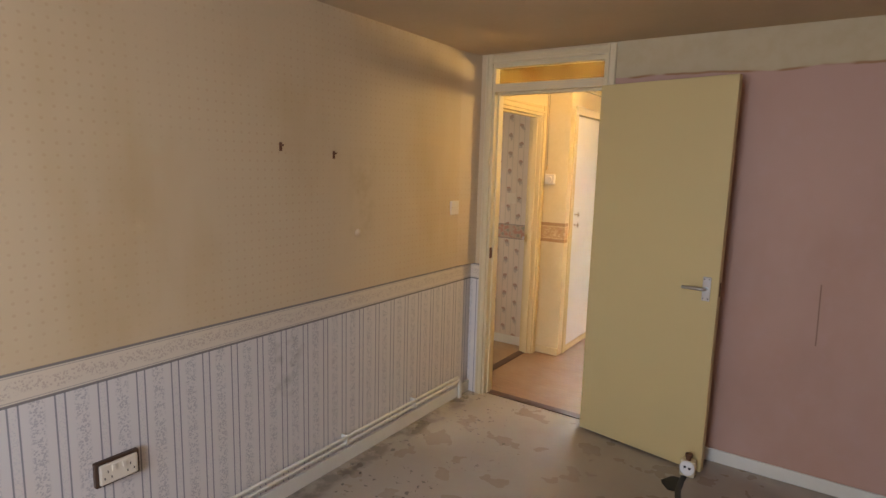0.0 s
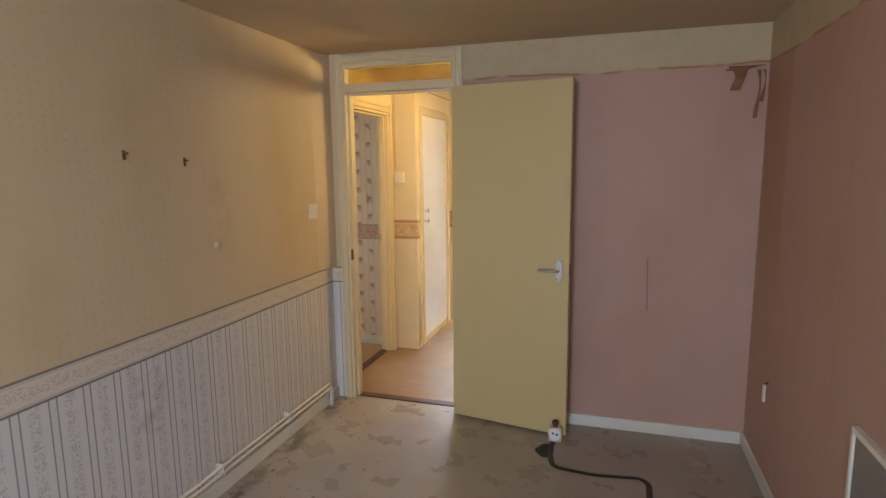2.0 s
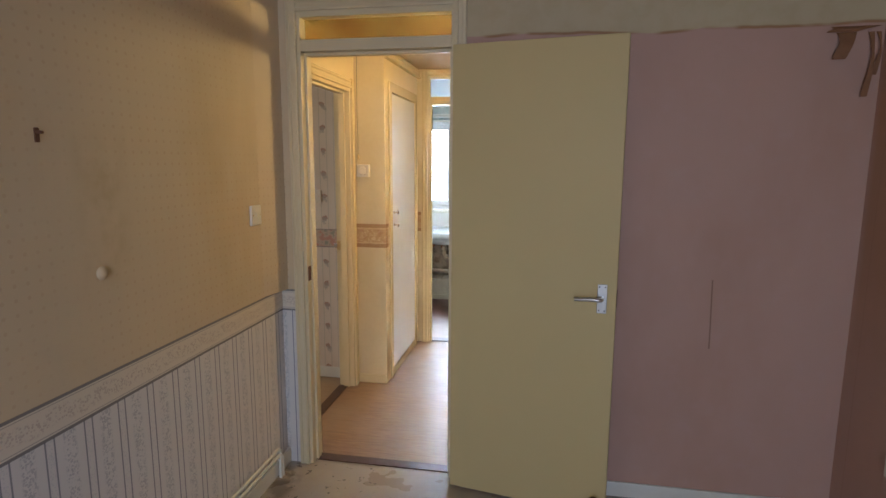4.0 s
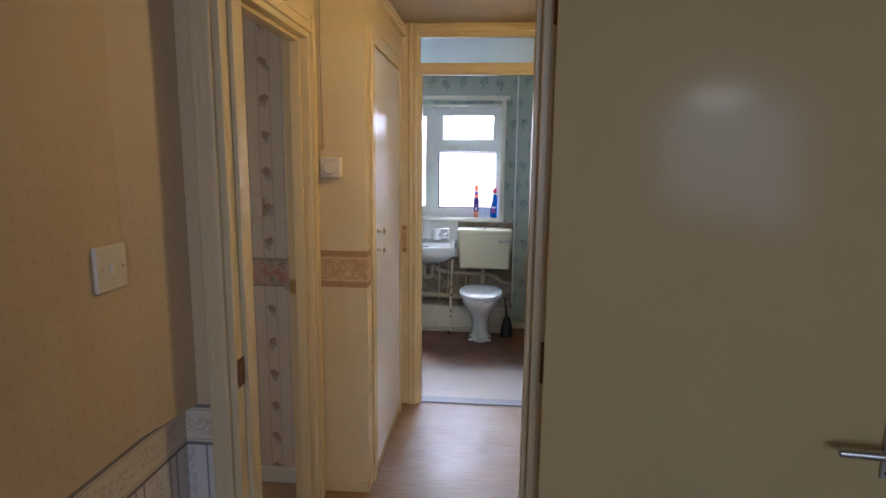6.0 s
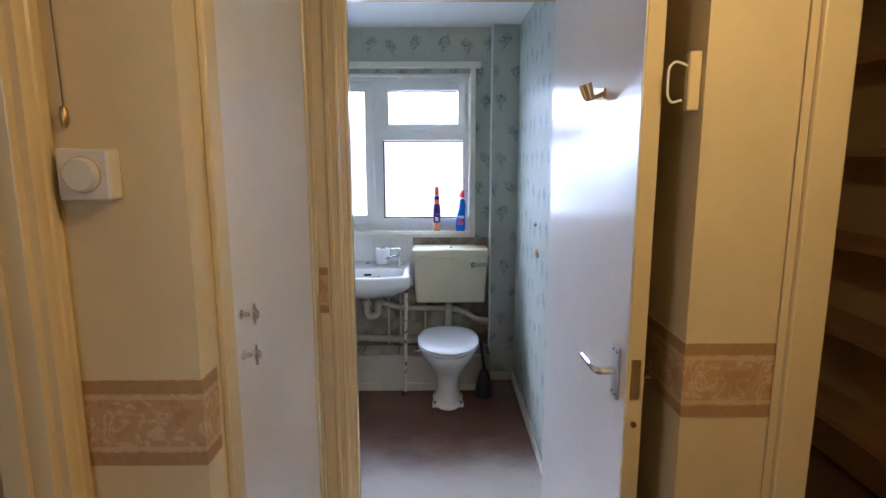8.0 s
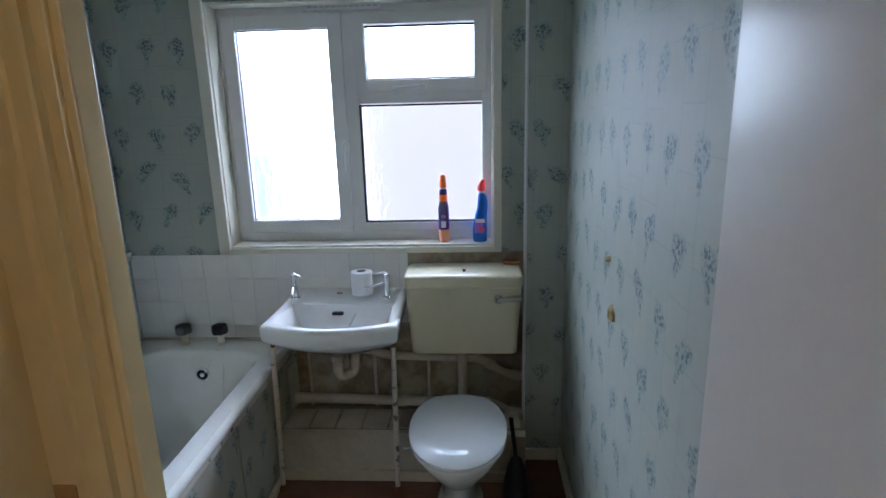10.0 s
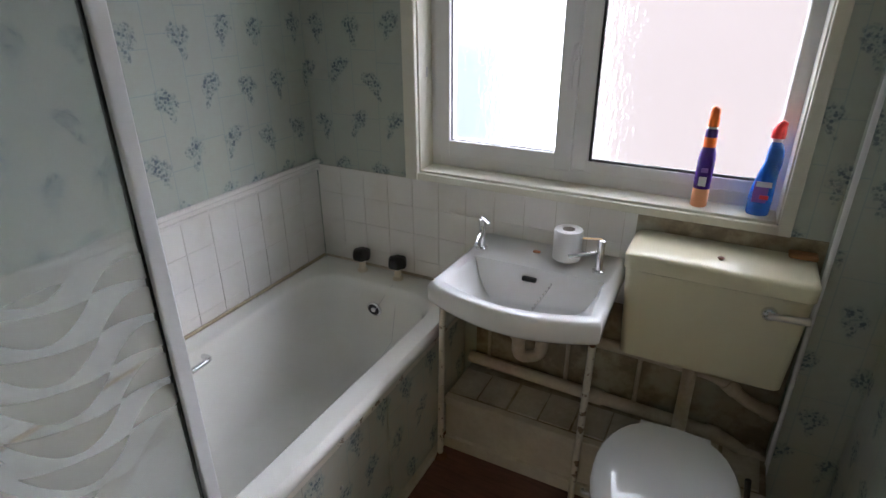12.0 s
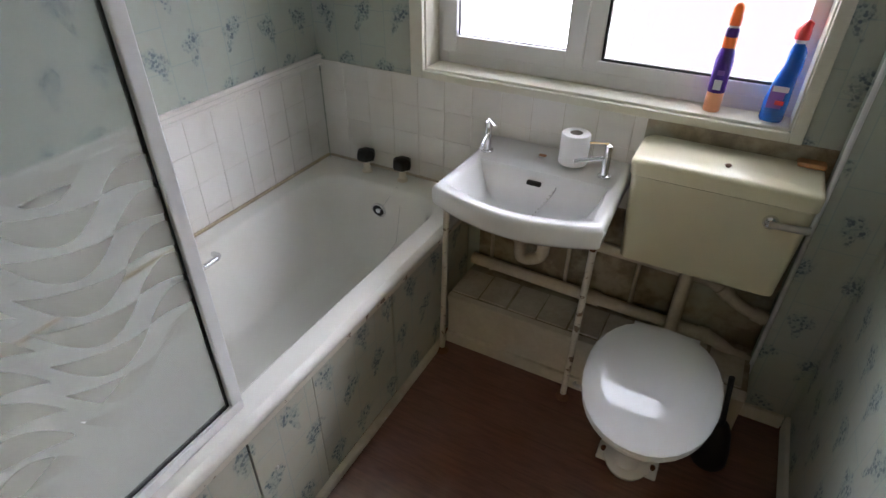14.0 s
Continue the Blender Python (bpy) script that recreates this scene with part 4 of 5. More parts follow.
for x0, x1, z0, z1, k in ((0.36, 0.54, 2.00, 2.022, 0.012), (0.385, 0.455, 1.90, 2.0, 0.02), (0.495, 0.515, 1.76, 2.0, 0.03), (0.522, 0.538, 1.84, 2.0, 0.025)):
    bm = bmesh.new()
    n = 8
    rows_ = []
    for i in range(n + 1):
        t = i / n
        z = z1 + (z0 - z1) * t
        w = (x1 - x0) * (1 - 0.5 * t)
        y = YD - 0.003 - k * math.sin(t * 2.6)
        rows_.append([(x0 + 0.01 * math.sin(t * 5), y, z), (x0 + w, y - 0.004, z), (x0 + w, y - 0.003, z), (x0 + 0.01 * math.sin(t * 5), y + 0.001, z)])
    part("strip", rings(bm, rows_), torn_mat, flap)

# ---- hall things ----
thermo = thing("thermostat", "cream room thermostat with a round dial", "thermostat")
part("body", B(-1.893, -1.811, SY - 0.035, SY, 1.405, 1.485, 0.005), switch_plastic, thermo)
part("dial", lathe([(0.027, 0), (0.026, 0.010), (0.023, 0.013), (0.001, 0.013)], (-1.852, SY - 0.035, 1.445), 28, m=pose(0, 0, 0, 90)), switch_plastic, thermo, smooth=True)
part("dial_ring", lathe([(0.0285, 0), (0.0285, 0.002), (0.0278, 0.002)], (-1.852, SY - 0.035, 1.445), 28, m=pose(0, 0, 0, 90)), slot_mat, thermo)
bulb = thing("ceiling_lamp", "plain hall ceiling lamp holder with a warm bulb", "lamp")
part("holder", lathe([(0.045, CEIL - 0.001), (0.045, CEIL - 0.015), (0.022, CEIL - 0.022), (0.020, CEIL - 0.055), (0.022, CEIL - 0.06)], (-0.82, 3.72, 0), 20), switch_plastic, bulb, smooth=True)
cord = thing("pull_cord", "thin cord hanging from a ceiling box", "cord")
part("box", B(-1.905, -1.825, SY - 0.06, SY, CEIL - 0.05, CEIL, 0.004), switch_plastic, cord)
part("string", tube([(-1.89, SY - 0.006, CEIL - 0.05), (-1.893, SY - 0.006, 1.9), (-1.889, SY - 0.006, 1.545)], 0.0012, 6), brown_plastic, cord)
part("pull", lathe([(0.003, 0.02), (0.006, 0.015), (0.007, 0.0), (0.004, -0.012), (0.001, -0.014)], (-1.889, SY - 0.007, 1.53), 10), brass, cord, smooth=True)
rack = thing("coat_hook", "white wire coat hook on a wooden block", "hook")
part("block", B(-0.835, -0.8115, 4.425, 4.445, 1.555, 1.665, 0.003), cream_gloss, rack)
part("wire", tube(bend([(-0.825, 4.436, 1.636), (-0.858, 4.436, 1.648), (-0.870, 4.436, 1.636), (-0.870, 4.436, 1.585), (-0.862, 4.436, 1.570), (-0.842, 4.436, 1.576)], 0.010), 0.0026, 8), white_gloss, rack, smooth=True)

# kitchen radiator beyond the doorway
rad = thing("radiator", "white ribbed panel radiator below posy wallpaper", "radiator")
part("panel", B(-3.05, -2.44, KY - 0.085, KY - 0.05, 0.14, 0.92, 0.008), white_gloss, rad)
for i in range(14):
    part("rib", B(-3.03 + i * 0.043, -3.01 + i * 0.043, KY - 0.092, KY - 0.086, 0.18, 0.88, 0.003), white_gloss, rad)
part("side_grille", B(-2.438, -2.425, KY - 0.085, KY - 0.01, 0.14, 0.915, 0.003), white_gloss, rad)
part("bracket", B(-2.9, -2.6, KY - 0.05, KY, 0.3, 0.8, 0.002), white_gloss, rad)
part("pipe", tube([(-2.39, KY - 0.02, 0.0), (-2.39, KY - 0.02, 0.93)], 0.011, 10), rust, rad, "rusty brown pipe", True)
part("valve", lathe([(0.012, 0), (0.016, 0.01), (0.016, 0.035), (0.006, 0.042)], (-2.39, KY - 0.02, 0.93), 12), brass, rad, smooth=True)

# metal shelving in the cupboard
SX0, SX1, SYF, SYN = 0.315, 0.535, 5.93, 4.55
unit = thing("shelving_unit", "black slotted steel shelving with orange-brown shelves, empty", "shelving")
for y in (SYF, SYN):
    for x in (SX0 + 0.012, SX1 - 0.035):
        p = part("post", B(x, x + 0.035, y - 0.003, y, 0, 2.12, 0.0008), black_steel, unit)
        box_ = part("post_flange", B(x, x + 0.003, y - 0.035, y - 0.003, 0, 2.12), black_steel, p)
        for k in range(26):
            part("slot", B(x + 0.012, x + 0.018, y - 0.0036, y - 0.0030, 0.08 + k * 0.08, 0.10 + k * 0.08), slot_mat, p)
    for z in (0.02, 2.03):
        part("rung", B(SX0 + 0.047, SX1 - 0.035, y - 0.006, y - 0.003, z, z + 0.035, 0.0008), black_steel, unit)
for z in (1.84, 1.49, 1.125, 0.765, 0.39):
    s = part("shelf", B(SX0, SX1, SYN - 0.02, SYF - 0.036, z - 0.03, z, 0.003), shelf_mat, unit)
    part("edge_strip", B(SX0 - 0.003, SX0 - 0.0005, SYN - 0.02, SYF - 0.036, z - 0.03, z, 0.0006), shelf_mat, s)

# ---- bathroom: laid out from an origin of its own ----
ORIGIN.y = 0.12
BI, BW = BI - ORIGIN.y, BW - ORIGIN.y

# ---- bathroom window ----
win = thing("window_1", "white plastic casement window with obscured glass", "window", kind="structure")
FY0, FY1 = 6.895, 6.955


def sash(parent, name, x0, x1, z0, z1, w, y0, y1, material=upvc):
    """Four mitre-like bars round an opening, joined into one mesh."""
    bm = bmesh.new()
    box(bm, x0, x0 + w, y0, y1, z0, z1, 0.004)
    box(bm, x1 - w, x1, y0, y1, z0, z1, 0.004)
    box(bm, x0 + w - 0.002, x1 - w + 0.002, y0 + 0.0005, y1 - 0.0005, z0, z0 + w, 0.004)
    box(bm, x0 + w - 0.002, x1 - w + 0.002, y0 + 0.0005, y1 - 0.0005, z1 - w, z1, 0.004)
    return part(name, bm, material, parent)


def pane(parent, x0, x1, z0, z1, y):
    g = part("pane", B(x0, x1, y, y + 0.006, z0, z1), reeded, parent, "obscured rippled glass")
    g.visible_shadow = False
    bm = bmesh.new()
    t = 0.008
    for a in ((x0, x0 + t, z0, z1), (x1 - t, x1, z0, z1), (x0 + t, x1 - t, z0, z0 + t), (x0 + t, x1 - t, z1 - t, z1)):
        box(bm, a[0], a[1], y - 0.010, y - 0.001, a[2], a[3])
    part("gasket", bm, rubber_black, parent)


fr = sash(win, "window_frame", WX0, WX1, WZ0 + 0.004, WZ1, 0.050, FY0, FY1)
part("mullion", B(-1.732, -1.668, FY0 + 0.002, FY1, WZ0 + 0.04, WZ1 - 0.03, 0.004), upvc, win)
part("transom", B(-1.68, WX1 + 0.03, FY0 + 0.003, FY1, 1.555, 1.605, 0.004), upvc, win)
c1 = sash(win, "casement", -2.222, -1.722, 1.010, 1.916, 0.058, FY0 - 0.012, FY1 - 0.01)
pane(c1, -2.170, -1.774, 1.062, 1.862, FY0 + 0.012)
c2 = sash(win, "vent_sash", -1.678, -1.135, 1.600, 1.916, 0.050, FY0 - 0.012, FY1 - 0.01)
pane(c2, -1.635, -1.178, 1.646, 1.862, FY0 + 0.012)
c3 = part("glazing_bead", B(-1.680, -1.137, FY0 - 0.004, FY0 + 0.004, 1.012, 1.050, 0.003), upvc, win)
pane(win, -1.668, -1.142, 1.050, 1.552, FY0 + 0.012)
# handles and vents
h1 = part("window_handle", B(-1.742, -1.727, FY0 - 0.028, FY0 - 0.012, 1.36, 1.41, 0.004), upvc, c1, "white casement handle")
part("lever", tube(bend([(-1.735, FY0 - 0.026, 1.40), (-1.735, FY0 - 0.045, 1.39), (-1.737, FY0 - 0.045, 1.28)], 0.01), 0.007, 8), upvc, h1, smooth=True)
h2 = part("window_handle", B(-1.44, -1.38, FY0 - 0.026, FY0 - 0.012, 1.612, 1.632, 0.004), upvc, c2, "white vent handle")
part("lever", tube([(-1.41, FY0 - 0.03, 1.622), (-1.52, FY0 - 0.034, 1.614)], 0.007, 8), upvc, h2, smooth=True)
tv = part("trickle_vent", B(-1.87, -1.55, FY0 - 0.022, FY0, 1.922, 1.948, 0.004), upvc, win)
for i in range(12):
    part("slot", B(-1.85 + i * 0.024, -1.832 + i * 0.024, FY0 - 0.0228, FY0 - 0.0222, 1.932, 1.938), dull_metal, tv)
for x, z in ((-2.243, 1.30), (-1.112, 1.27)):
    st = part("stay", B(x - 0.006, x + 0.006, 6.85, 6.865, z - 0.015, z + 0.02, 0.003), dull_metal, win, "small metal catch")
# reveal lining, sill board and architrave
lin = thing("window_trim", "cream painted window lining, sill and architrave", "trim", kind="structure")
part("lining", B(WX0 - 0.0, WX0 + 0.012, BW + 0.001, FY0, WZ0, WZ1, 0.002), white_paint, lin)
part("lining", B(WX1 - 0.012, WX1, BW + 0.001, FY0, WZ0, WZ1, 0.002), white_paint, lin)
part("lining", B(WX0 + 0.012, WX1 - 0.012, BW + 0.001, FY0, WZ1 - 0.012, WZ1, 0.002), white_paint, lin)
part("window_sill", B(WX0 + 0.0125, WX1 - 0.0125, BW - 0.004, FY0 + 0.002, WZ0 - 0.008, WZ0 + 0.008, 0.003), white_paint, lin)
part("architrave", B(-2.292, -2.243, BW - 0.018, BW, 0.938, 1.985, 0.003), white_paint, lin)
part("architrave", B(-1.112, -1.078, BW - 0.018, BW, 0.938, 1.985, 0.003), white_paint, lin)
part("architrave", B(-2.243, -1.112, BW - 0.0175, BW, 0.938, WZ0 - 0.001, 0.003), white_paint, lin)
part("pelmet", B(-2.40, -1.05, BW - 0.05, BW, 1.985, 2.02, 0.004), white_paint, lin)

# ---- bath ----
RIM = 0.545
BX0, BX1, BY0, BY1 = BL + 0.010, -2.015, BI + 0.012, BW - 0.010


def rounded(cx, cy, hx, hy, r, z, n=6):
    """A rounded rectangle of points at height z."""
    pts = []
    for sx, sy, a0 in ((1, 1, 0), (-1, 1, 90), (-1, -1, 180), (1, -1, 270)):
        for i in range(n + 1):
            a = radians(a0 + 90 * i / n)
            pts.append((cx + sx * (hx - r) + r * math.cos(a), cy + sy * (hy - r) + r * math.sin(a), z))
    return pts


def make_bath():
    ob = thing("bathtub", "white enamelled bathtub, slightly yellowed", "bathtub")
    cx, cy, hx, hy = (BX0 + BX1) / 2, (BY0 + BY1) / 2, (BX1 - BX0) / 2, (BY1 - BY0) / 2
    L = [rounded(cx, cy, hx - 0.004, hy, 0.03, RIM - 0.045),
         rounded(cx, cy, hx, hy, 0.03, RIM - 0.035),
         rounded(cx, cy, hx, hy, 0.03, RIM - 0.012),
         rounded(cx, cy, hx - 0.010, hy - 0.006, 0.035, RIM)]
    # the deck is wide at the tap end (high y)
    for dz, ex, e0, e1, r in ((0.0, 0.070, 0.075, 0.115, 0.12), (-0.008, 0.078, 0.083, 0.123, 0.13), (-0.03, 0.088, 0.095, 0.133, 0.14), (-0.20, 0.105, 0.16, 0.150, 0.15), (-0.34, 0.130, 0.24, 0.175, 0.15), (-0.385, 0.175, 0.30, 0.225, 0.13), (-0.392, 0.25, 0.40, 0.32, 0.08)):
        y0, y1 = BY0 + e0, BY1 - e1
        L.append(rounded(cx, (y0 + y1) / 2, hx - ex, (y1 - y0) / 2, r, RIM + dz))
    bm = rings(bmesh.new(), L, cap=False)
    bm.faces.new([v for v in bm.verts[-len(L[0]):]])
    bmesh.ops.recalc_face_normals(bm, faces=bm.faces[:])
    bmesh.ops.reverse_faces(bm, faces=bm.faces[:]) if bm.faces[-1].normal.z < 0 else None
    part("tub", bm, enamel, ob, smooth=True)
    # grip by the tiled wall
    part("grip", tube(bend([(-2.63, 5.90, RIM - 0.035), (-2.575, 5.90, RIM - 0.025), (-2.575, 6.06, RIM - 0.025), (-2.63, 6.06, RIM - 0.035)], 0.025), 0.009, 10), chrome, ob, "chrome grip", True)
    ov = part("overflow", lathe([(0.031, 0), (0.031, 0.004), (0.024, 0.007), (0.024, 0.004), (0.012, 0.004), (0.010, 0.010), (0.001, 0.011)], (-2.365, BY1 - 0.148, 0.447), 24, m=pose(0, 0, 0, 97)), chrome, ob, "chrome overflow", True)
    part("dark_gap", lathe([(0.0235, 0.0042), (0.0235, 0.0048), (0.0130, 0.0048), (0.0130, 0.0042)], (-2.365, BY1 - 0.148, 0.447), 24, m=pose(0, 0, 0, 97)), dark_plastic, ov)
    part("waste_plug", lathe([(0.030, 0), (0.030, 0.006), (0.022, 0.016), (0.001, 0.018)], (-2.33, 6.36, RIM - 0.391), 18), rubber_black, ob, "black plug", True)
    part("chain", tube([(-2.355, BY1 - 0.16, 0.45), (-2.30, BY1 - 0.115, RIM + 0.004), (-2.275, BY1 - 0.13, RIM - 0.03), (-2.285, BY1 - 0.16, 0.33), (-2.33, 6.40, RIM - 0.37)], 0.0013, 6), dull_metal, ob)
    for x in (-2.476, -2.312):
        tp = part("tap", lathe([(0.021, 0), (0.021, 0.006), (0.014, 0.012), (0.013, 0.04), (0.016, 0.045), (0.010, 0.052)], (x, BY1 - 0.055, RIM), 16), switch_plastic, ob, "cream tap body with a black head", True)
        bm = lathe([(0.012, 0.048), (0.030, 0.052), (0.035, 0.063), (0.034, 0.083), (0.026, 0.091), (0.001, 0.094)], (x, BY1 - 0.055, RIM), 24)
        for v in bm.verts:
            d = Vector((v.co.x - x, v.co.y - BY1 + 0.055))
            if d.length > 0.02:
                k = 1 + 0.10 * math.cos(6 * math.atan2(d.y, d.x))
                v.co.x, v.co.y = x + d.x * k, BY1 - 0.055 + d.y * k
        part("head", bm, dark_plastic, tp, "black ridged tap head", True)
    return ob


make_bath()
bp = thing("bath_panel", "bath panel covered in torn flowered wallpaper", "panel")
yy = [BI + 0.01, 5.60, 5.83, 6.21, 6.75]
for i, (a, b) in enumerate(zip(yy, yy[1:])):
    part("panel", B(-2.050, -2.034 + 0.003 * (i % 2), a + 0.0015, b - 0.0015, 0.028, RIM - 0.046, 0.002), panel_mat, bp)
part("top_rail", B(-2.033, -2.024, BI + 0.01, 6.75, RIM - 0.072, RIM - 0.047, 0.003), leg_paint, bp, "chipped white rail")
part("plinth", B(-2.036, -2.012, BI + 0.01, 6.55, 0.0, 0.027, 0.004), dirty_board, bp, "grimy white skirting strip")
for y, z in ((5.97, 0.33), (5.66, 0.30), (6.1, 0.05), (6.45, 0.05), (5.76, 0.05)):
    part("screw", lathe([(0.006, 0), (0.005, 0.003), (0.001, 0.004)], (-2.031 if z > 0.1 else -2.012, y, z if z > 0.1 else 0.014), 10, m=pose(0, 0, 0, 0, 90)), dull_metal, bp)

# ---- shower screen ----
scr = thing("shower_screen", "etched glass shower screen in a white frame on the bath", "shower screen")
sx, y0, y1, z0, z1 = -2.065, BI + 0.004, 5.635, RIM + 0.001, 1.98
part("bottom_rail", B(sx - 0.014, sx + 0.014, y0, y1, z0, z0 + 0.028, 0.003), upvc, scr)
part("top_rail", B(sx - 0.014, sx + 0.014, y0, y1, z1 - 0.028, z1, 0.003), upvc, scr)
part("stile", B(sx - 0.014, sx + 0.014, y1 - 0.030, y1, z0 + 0.028, z1 - 0.028, 0.003), upvc, scr)
part("stile", B(sx - 0.014, sx + 0.014, y0, y0 + 0.03, z0 + 0.028, z1 - 0.028, 0.003), upvc, scr)
g = part("pane", B(sx - 0.003, sx + 0.003, y0 + 0.03, y1 - 0.03, z0 + 0.028, z1 - 0.028), etched, scr, "etched wave-patterned glass")
g.visible_shadow = False
bm = bmesh.new()
box(bm, sx - 0.005, sx + 0.005, y1 - 0.0345, y1 - 0.0302, z0 + 0.028, z1 - 0.028)
box(bm, sx - 0.006, sx + 0.006, y0 + 0.03, y1 - 0.036, z0 + 0.028, z0 + 0.033)
part("seal", bm, rubber_black, scr, "black rubber seal")

# ---- basin ----
def make_basin():
    ob = thing("washbasin", "white china washbasin on slender painted legs", "washbasin")
    xa, xb, yb, yf, top = -1.992, -1.476, BW - 0.012, 6.395, 0.768
    cx = (xa + xb) / 2
    n = 15

    def outline(inset, z, bow=0.065, back=None, r=0.03):
        """Plan: straight back and sides, a bowed front."""
        a, b, yk = xa + inset, xb - inset, (yb if back is None else back)
        pts = []
        for i in range(n):
            t = i / (n - 1)
            pts.append((a + (b - a) * t, yf + inset - bow * math.sin(math.pi * t) ** 0.9, z))
        for i in range(1, 6):
            pts.append((b - 0.012 * (i / 5), yf + inset + (yk - yf - inset) * i / 6, z))
        for i in range(9):
            t = i / 8
            pts.append((b - 0.012 + (a - b + 0.024) * t, yk, z))
        for i in range(5, 0, -1):
            pts.append((a + 0.012 * (i / 5), yf + inset + (yk - yf - inset) * i / 6, z))
        return pts

    def bowl(s, z, sy=1.0, oy=0.0):
        """A D-shaped bowl loop with as many points as the outline, s: scale."""
        base = outline(0.035, z, 0.060, yb - 0.155)
        my = (yf + yb - 0.155) / 2 - 0.01
        return [(cx + (p[0] - cx) * s, my + (p[1] - my) * s * sy + oy, z) for p in base]

    L = [outline(0.17, top - 0.165, 0.02, yb - 0.10), outline(0.11, top - 0.15, 0.04, yb - 0.04), outline(0.045, top - 0.105, 0.055), outline(0.012, top - 0.075), outline(0.002, top - 0.06), outline(0.0, top - 0.015), outline(0.006, top - 0.003), outline(0.012, top),
         outline(0.022, top + 0.001), bowl(1.0, top - 0.004), bowl(0.965, top - 0.016), bowl(0.90, top - 0.055), bowl(0.78, top - 0.10), bowl(0.55, top - 0.125), bowl(0.2, top - 0.132)]
    # the back deck rises a little
    for lp in L[5:10]:
        for i, p in enumerate(lp):
            k = max(0.0, (p[1] - (yb - 0.16)) / 0.16)
            lp[i] = (p[0], p[1], p[2] + 0.014 * min(1, k))
    part("bowl", rings(bmesh.new(), L), china, ob, smooth=True)
    part("overflow_slot", B(-1.775, -1.728, 6.612, 6.640, 0.722, 0.736, 0.004), dark_plastic, ob)
    part("waste", lathe([(0.022, 0), (0.022, 0.003), (0.014, 0.004), (0.012, -0.002)], (cx, 6.49, top - 0.131), 18), chrome, ob, smooth=True)
    ch = part("chain", tube([(-1.672, 6.645, 0.748), (-1.69, 6.60, 0.70), (-1.715, 6.55, 0.66), (-1.73, 6.50, 0.648)], 0.0016, 6), chrome, ob)
    for i in range(14):
        t = i / 13
        part("bead", lathe([(0.0005, -0.003), (0.003, 0), (0.0005, 0.003)], (-1.672 - 0.058 * t, 6.645 - 0.145 * t, 0.750 - 0.10 * t ** 0.8), 6), chrome, ch)
    part("chain_stay", lathe([(0.007, 0), (0.006, 0.005), (0.001, 0.006)], (-1.672, 6.648, 0.748), 12), dull_metal, ob, smooth=True)
    for x, s in ((-1.935, 1), (-1.552, -1)):
        y, z = 6.665, top + 0.014
        tp = part("tap", lathe([(0.020, 0), (0.020, 0.005), (0.012, 0.008), (0.0105, 0.075), (0.0095, 0.077), (0.0095, 0.083), (0.0115, 0.084), (0.0115, 0.102), (0.005, 0.104)], (x, y, z), 18), chrome, ob, "chrome pillar tap", True)
        part("spout", tube([(x, y, z + 0.062), (x + s * 0.010, y - 0.055, z + 0.056), (x + s * 0.016, y - 0.085, z + 0.045)] if s > 0 else [(x, y, z + 0.062), (x - 0.05, y - 0.03, z + 0.057), (x - 0.085, y - 0.045, z + 0.050)], 0.0062, 10), chrome, tp, smooth=True)
        part("lever", tube([(x, y, z + 0.106), (x + s * 0.035, y - 0.03, z + 0.100)] if s > 0 else [(x, y, z + 0.106), (x - 0.055, y - 0.012, z + 0.103)], 0.0042, 8), chrome, tp, smooth=True)
    for x, xt in ((-2.004, -1.972), (-1.520, -1.505)):
        lg = part("leg", tube([(x, 6.49, 0.012), (xt, 6.455, 0.655)], 0.0105, 12), leg_paint, ob, "chipped white painted leg", True)
        part("foot", lathe([(0.026, 0), (0.024, 0.006), (0.014, 0.014), (0.012, 0.02)], (x, 6.49, 0.0), 16), rust, lg, smooth=True)
        part("bracket", tube(bend([(xt, 6.455, 0.645), (xt, 6.455, 0.68), (xt, 6.76, 0.68)], 0.02), 0.009, 8), rust, lg, "rusty bracket", True)
    tr = part("trap", tube(bend([(cx - 0.02, 6.56, 0.62), (cx - 0.02, 6.56, 0.475), (cx + 0.045, 6.60, 0.475), (cx + 0.045, 6.60, 0.545), (cx + 0.045, 6.68, 0.545)], 0.034, 7), 0.021, 14), pipe_paint, ob, "cream plastic trap", True)
    for z in (0.60, 0.55):
        part("nut", lathe([(0.028, 0), (0.030, 0.004), (0.030, 0.022), (0.028, 0.026)], (cx - 0.02, 6.56, z), 14), pipe_paint, tr, smooth=True)
    return ob


make_basin()
roll = thing("toilet_roll", "white toilet roll standing on the washbasin", "toilet roll")
part("paper", lathe([(0.020, 0), (0.042, 0), (0.0445, 0.003), (0.0445, 0.094), (0.042, 0.098), (0.020, 0.098)], (-1.664, 6.712, 0.7835), 28), roll_paper, roll, smooth=True)
part("core", lathe([(0.0195, 0.0985), (0.0185, 0.0990), (0.0185, 0.088), (0.001, 0.088)], (-1.664, 6.712, 0.7835), 20), paint("brown_card", (0.10, 0.08, 0.06), (0.04, 0.03, 0.02), 0.9), roll, "dark card core")
soap = thing("soap_sliver", "thin dried sliver of soap on the washbasin", "soap")
part("bar", B(-1.772, -1.748, 6.70, 6.714, 0.7835, 0.790, 0.003), soap_mat, soap)
soap2 = thing("soap_bar", "orange-brown soap bar on the cistern lid edge", "soap")

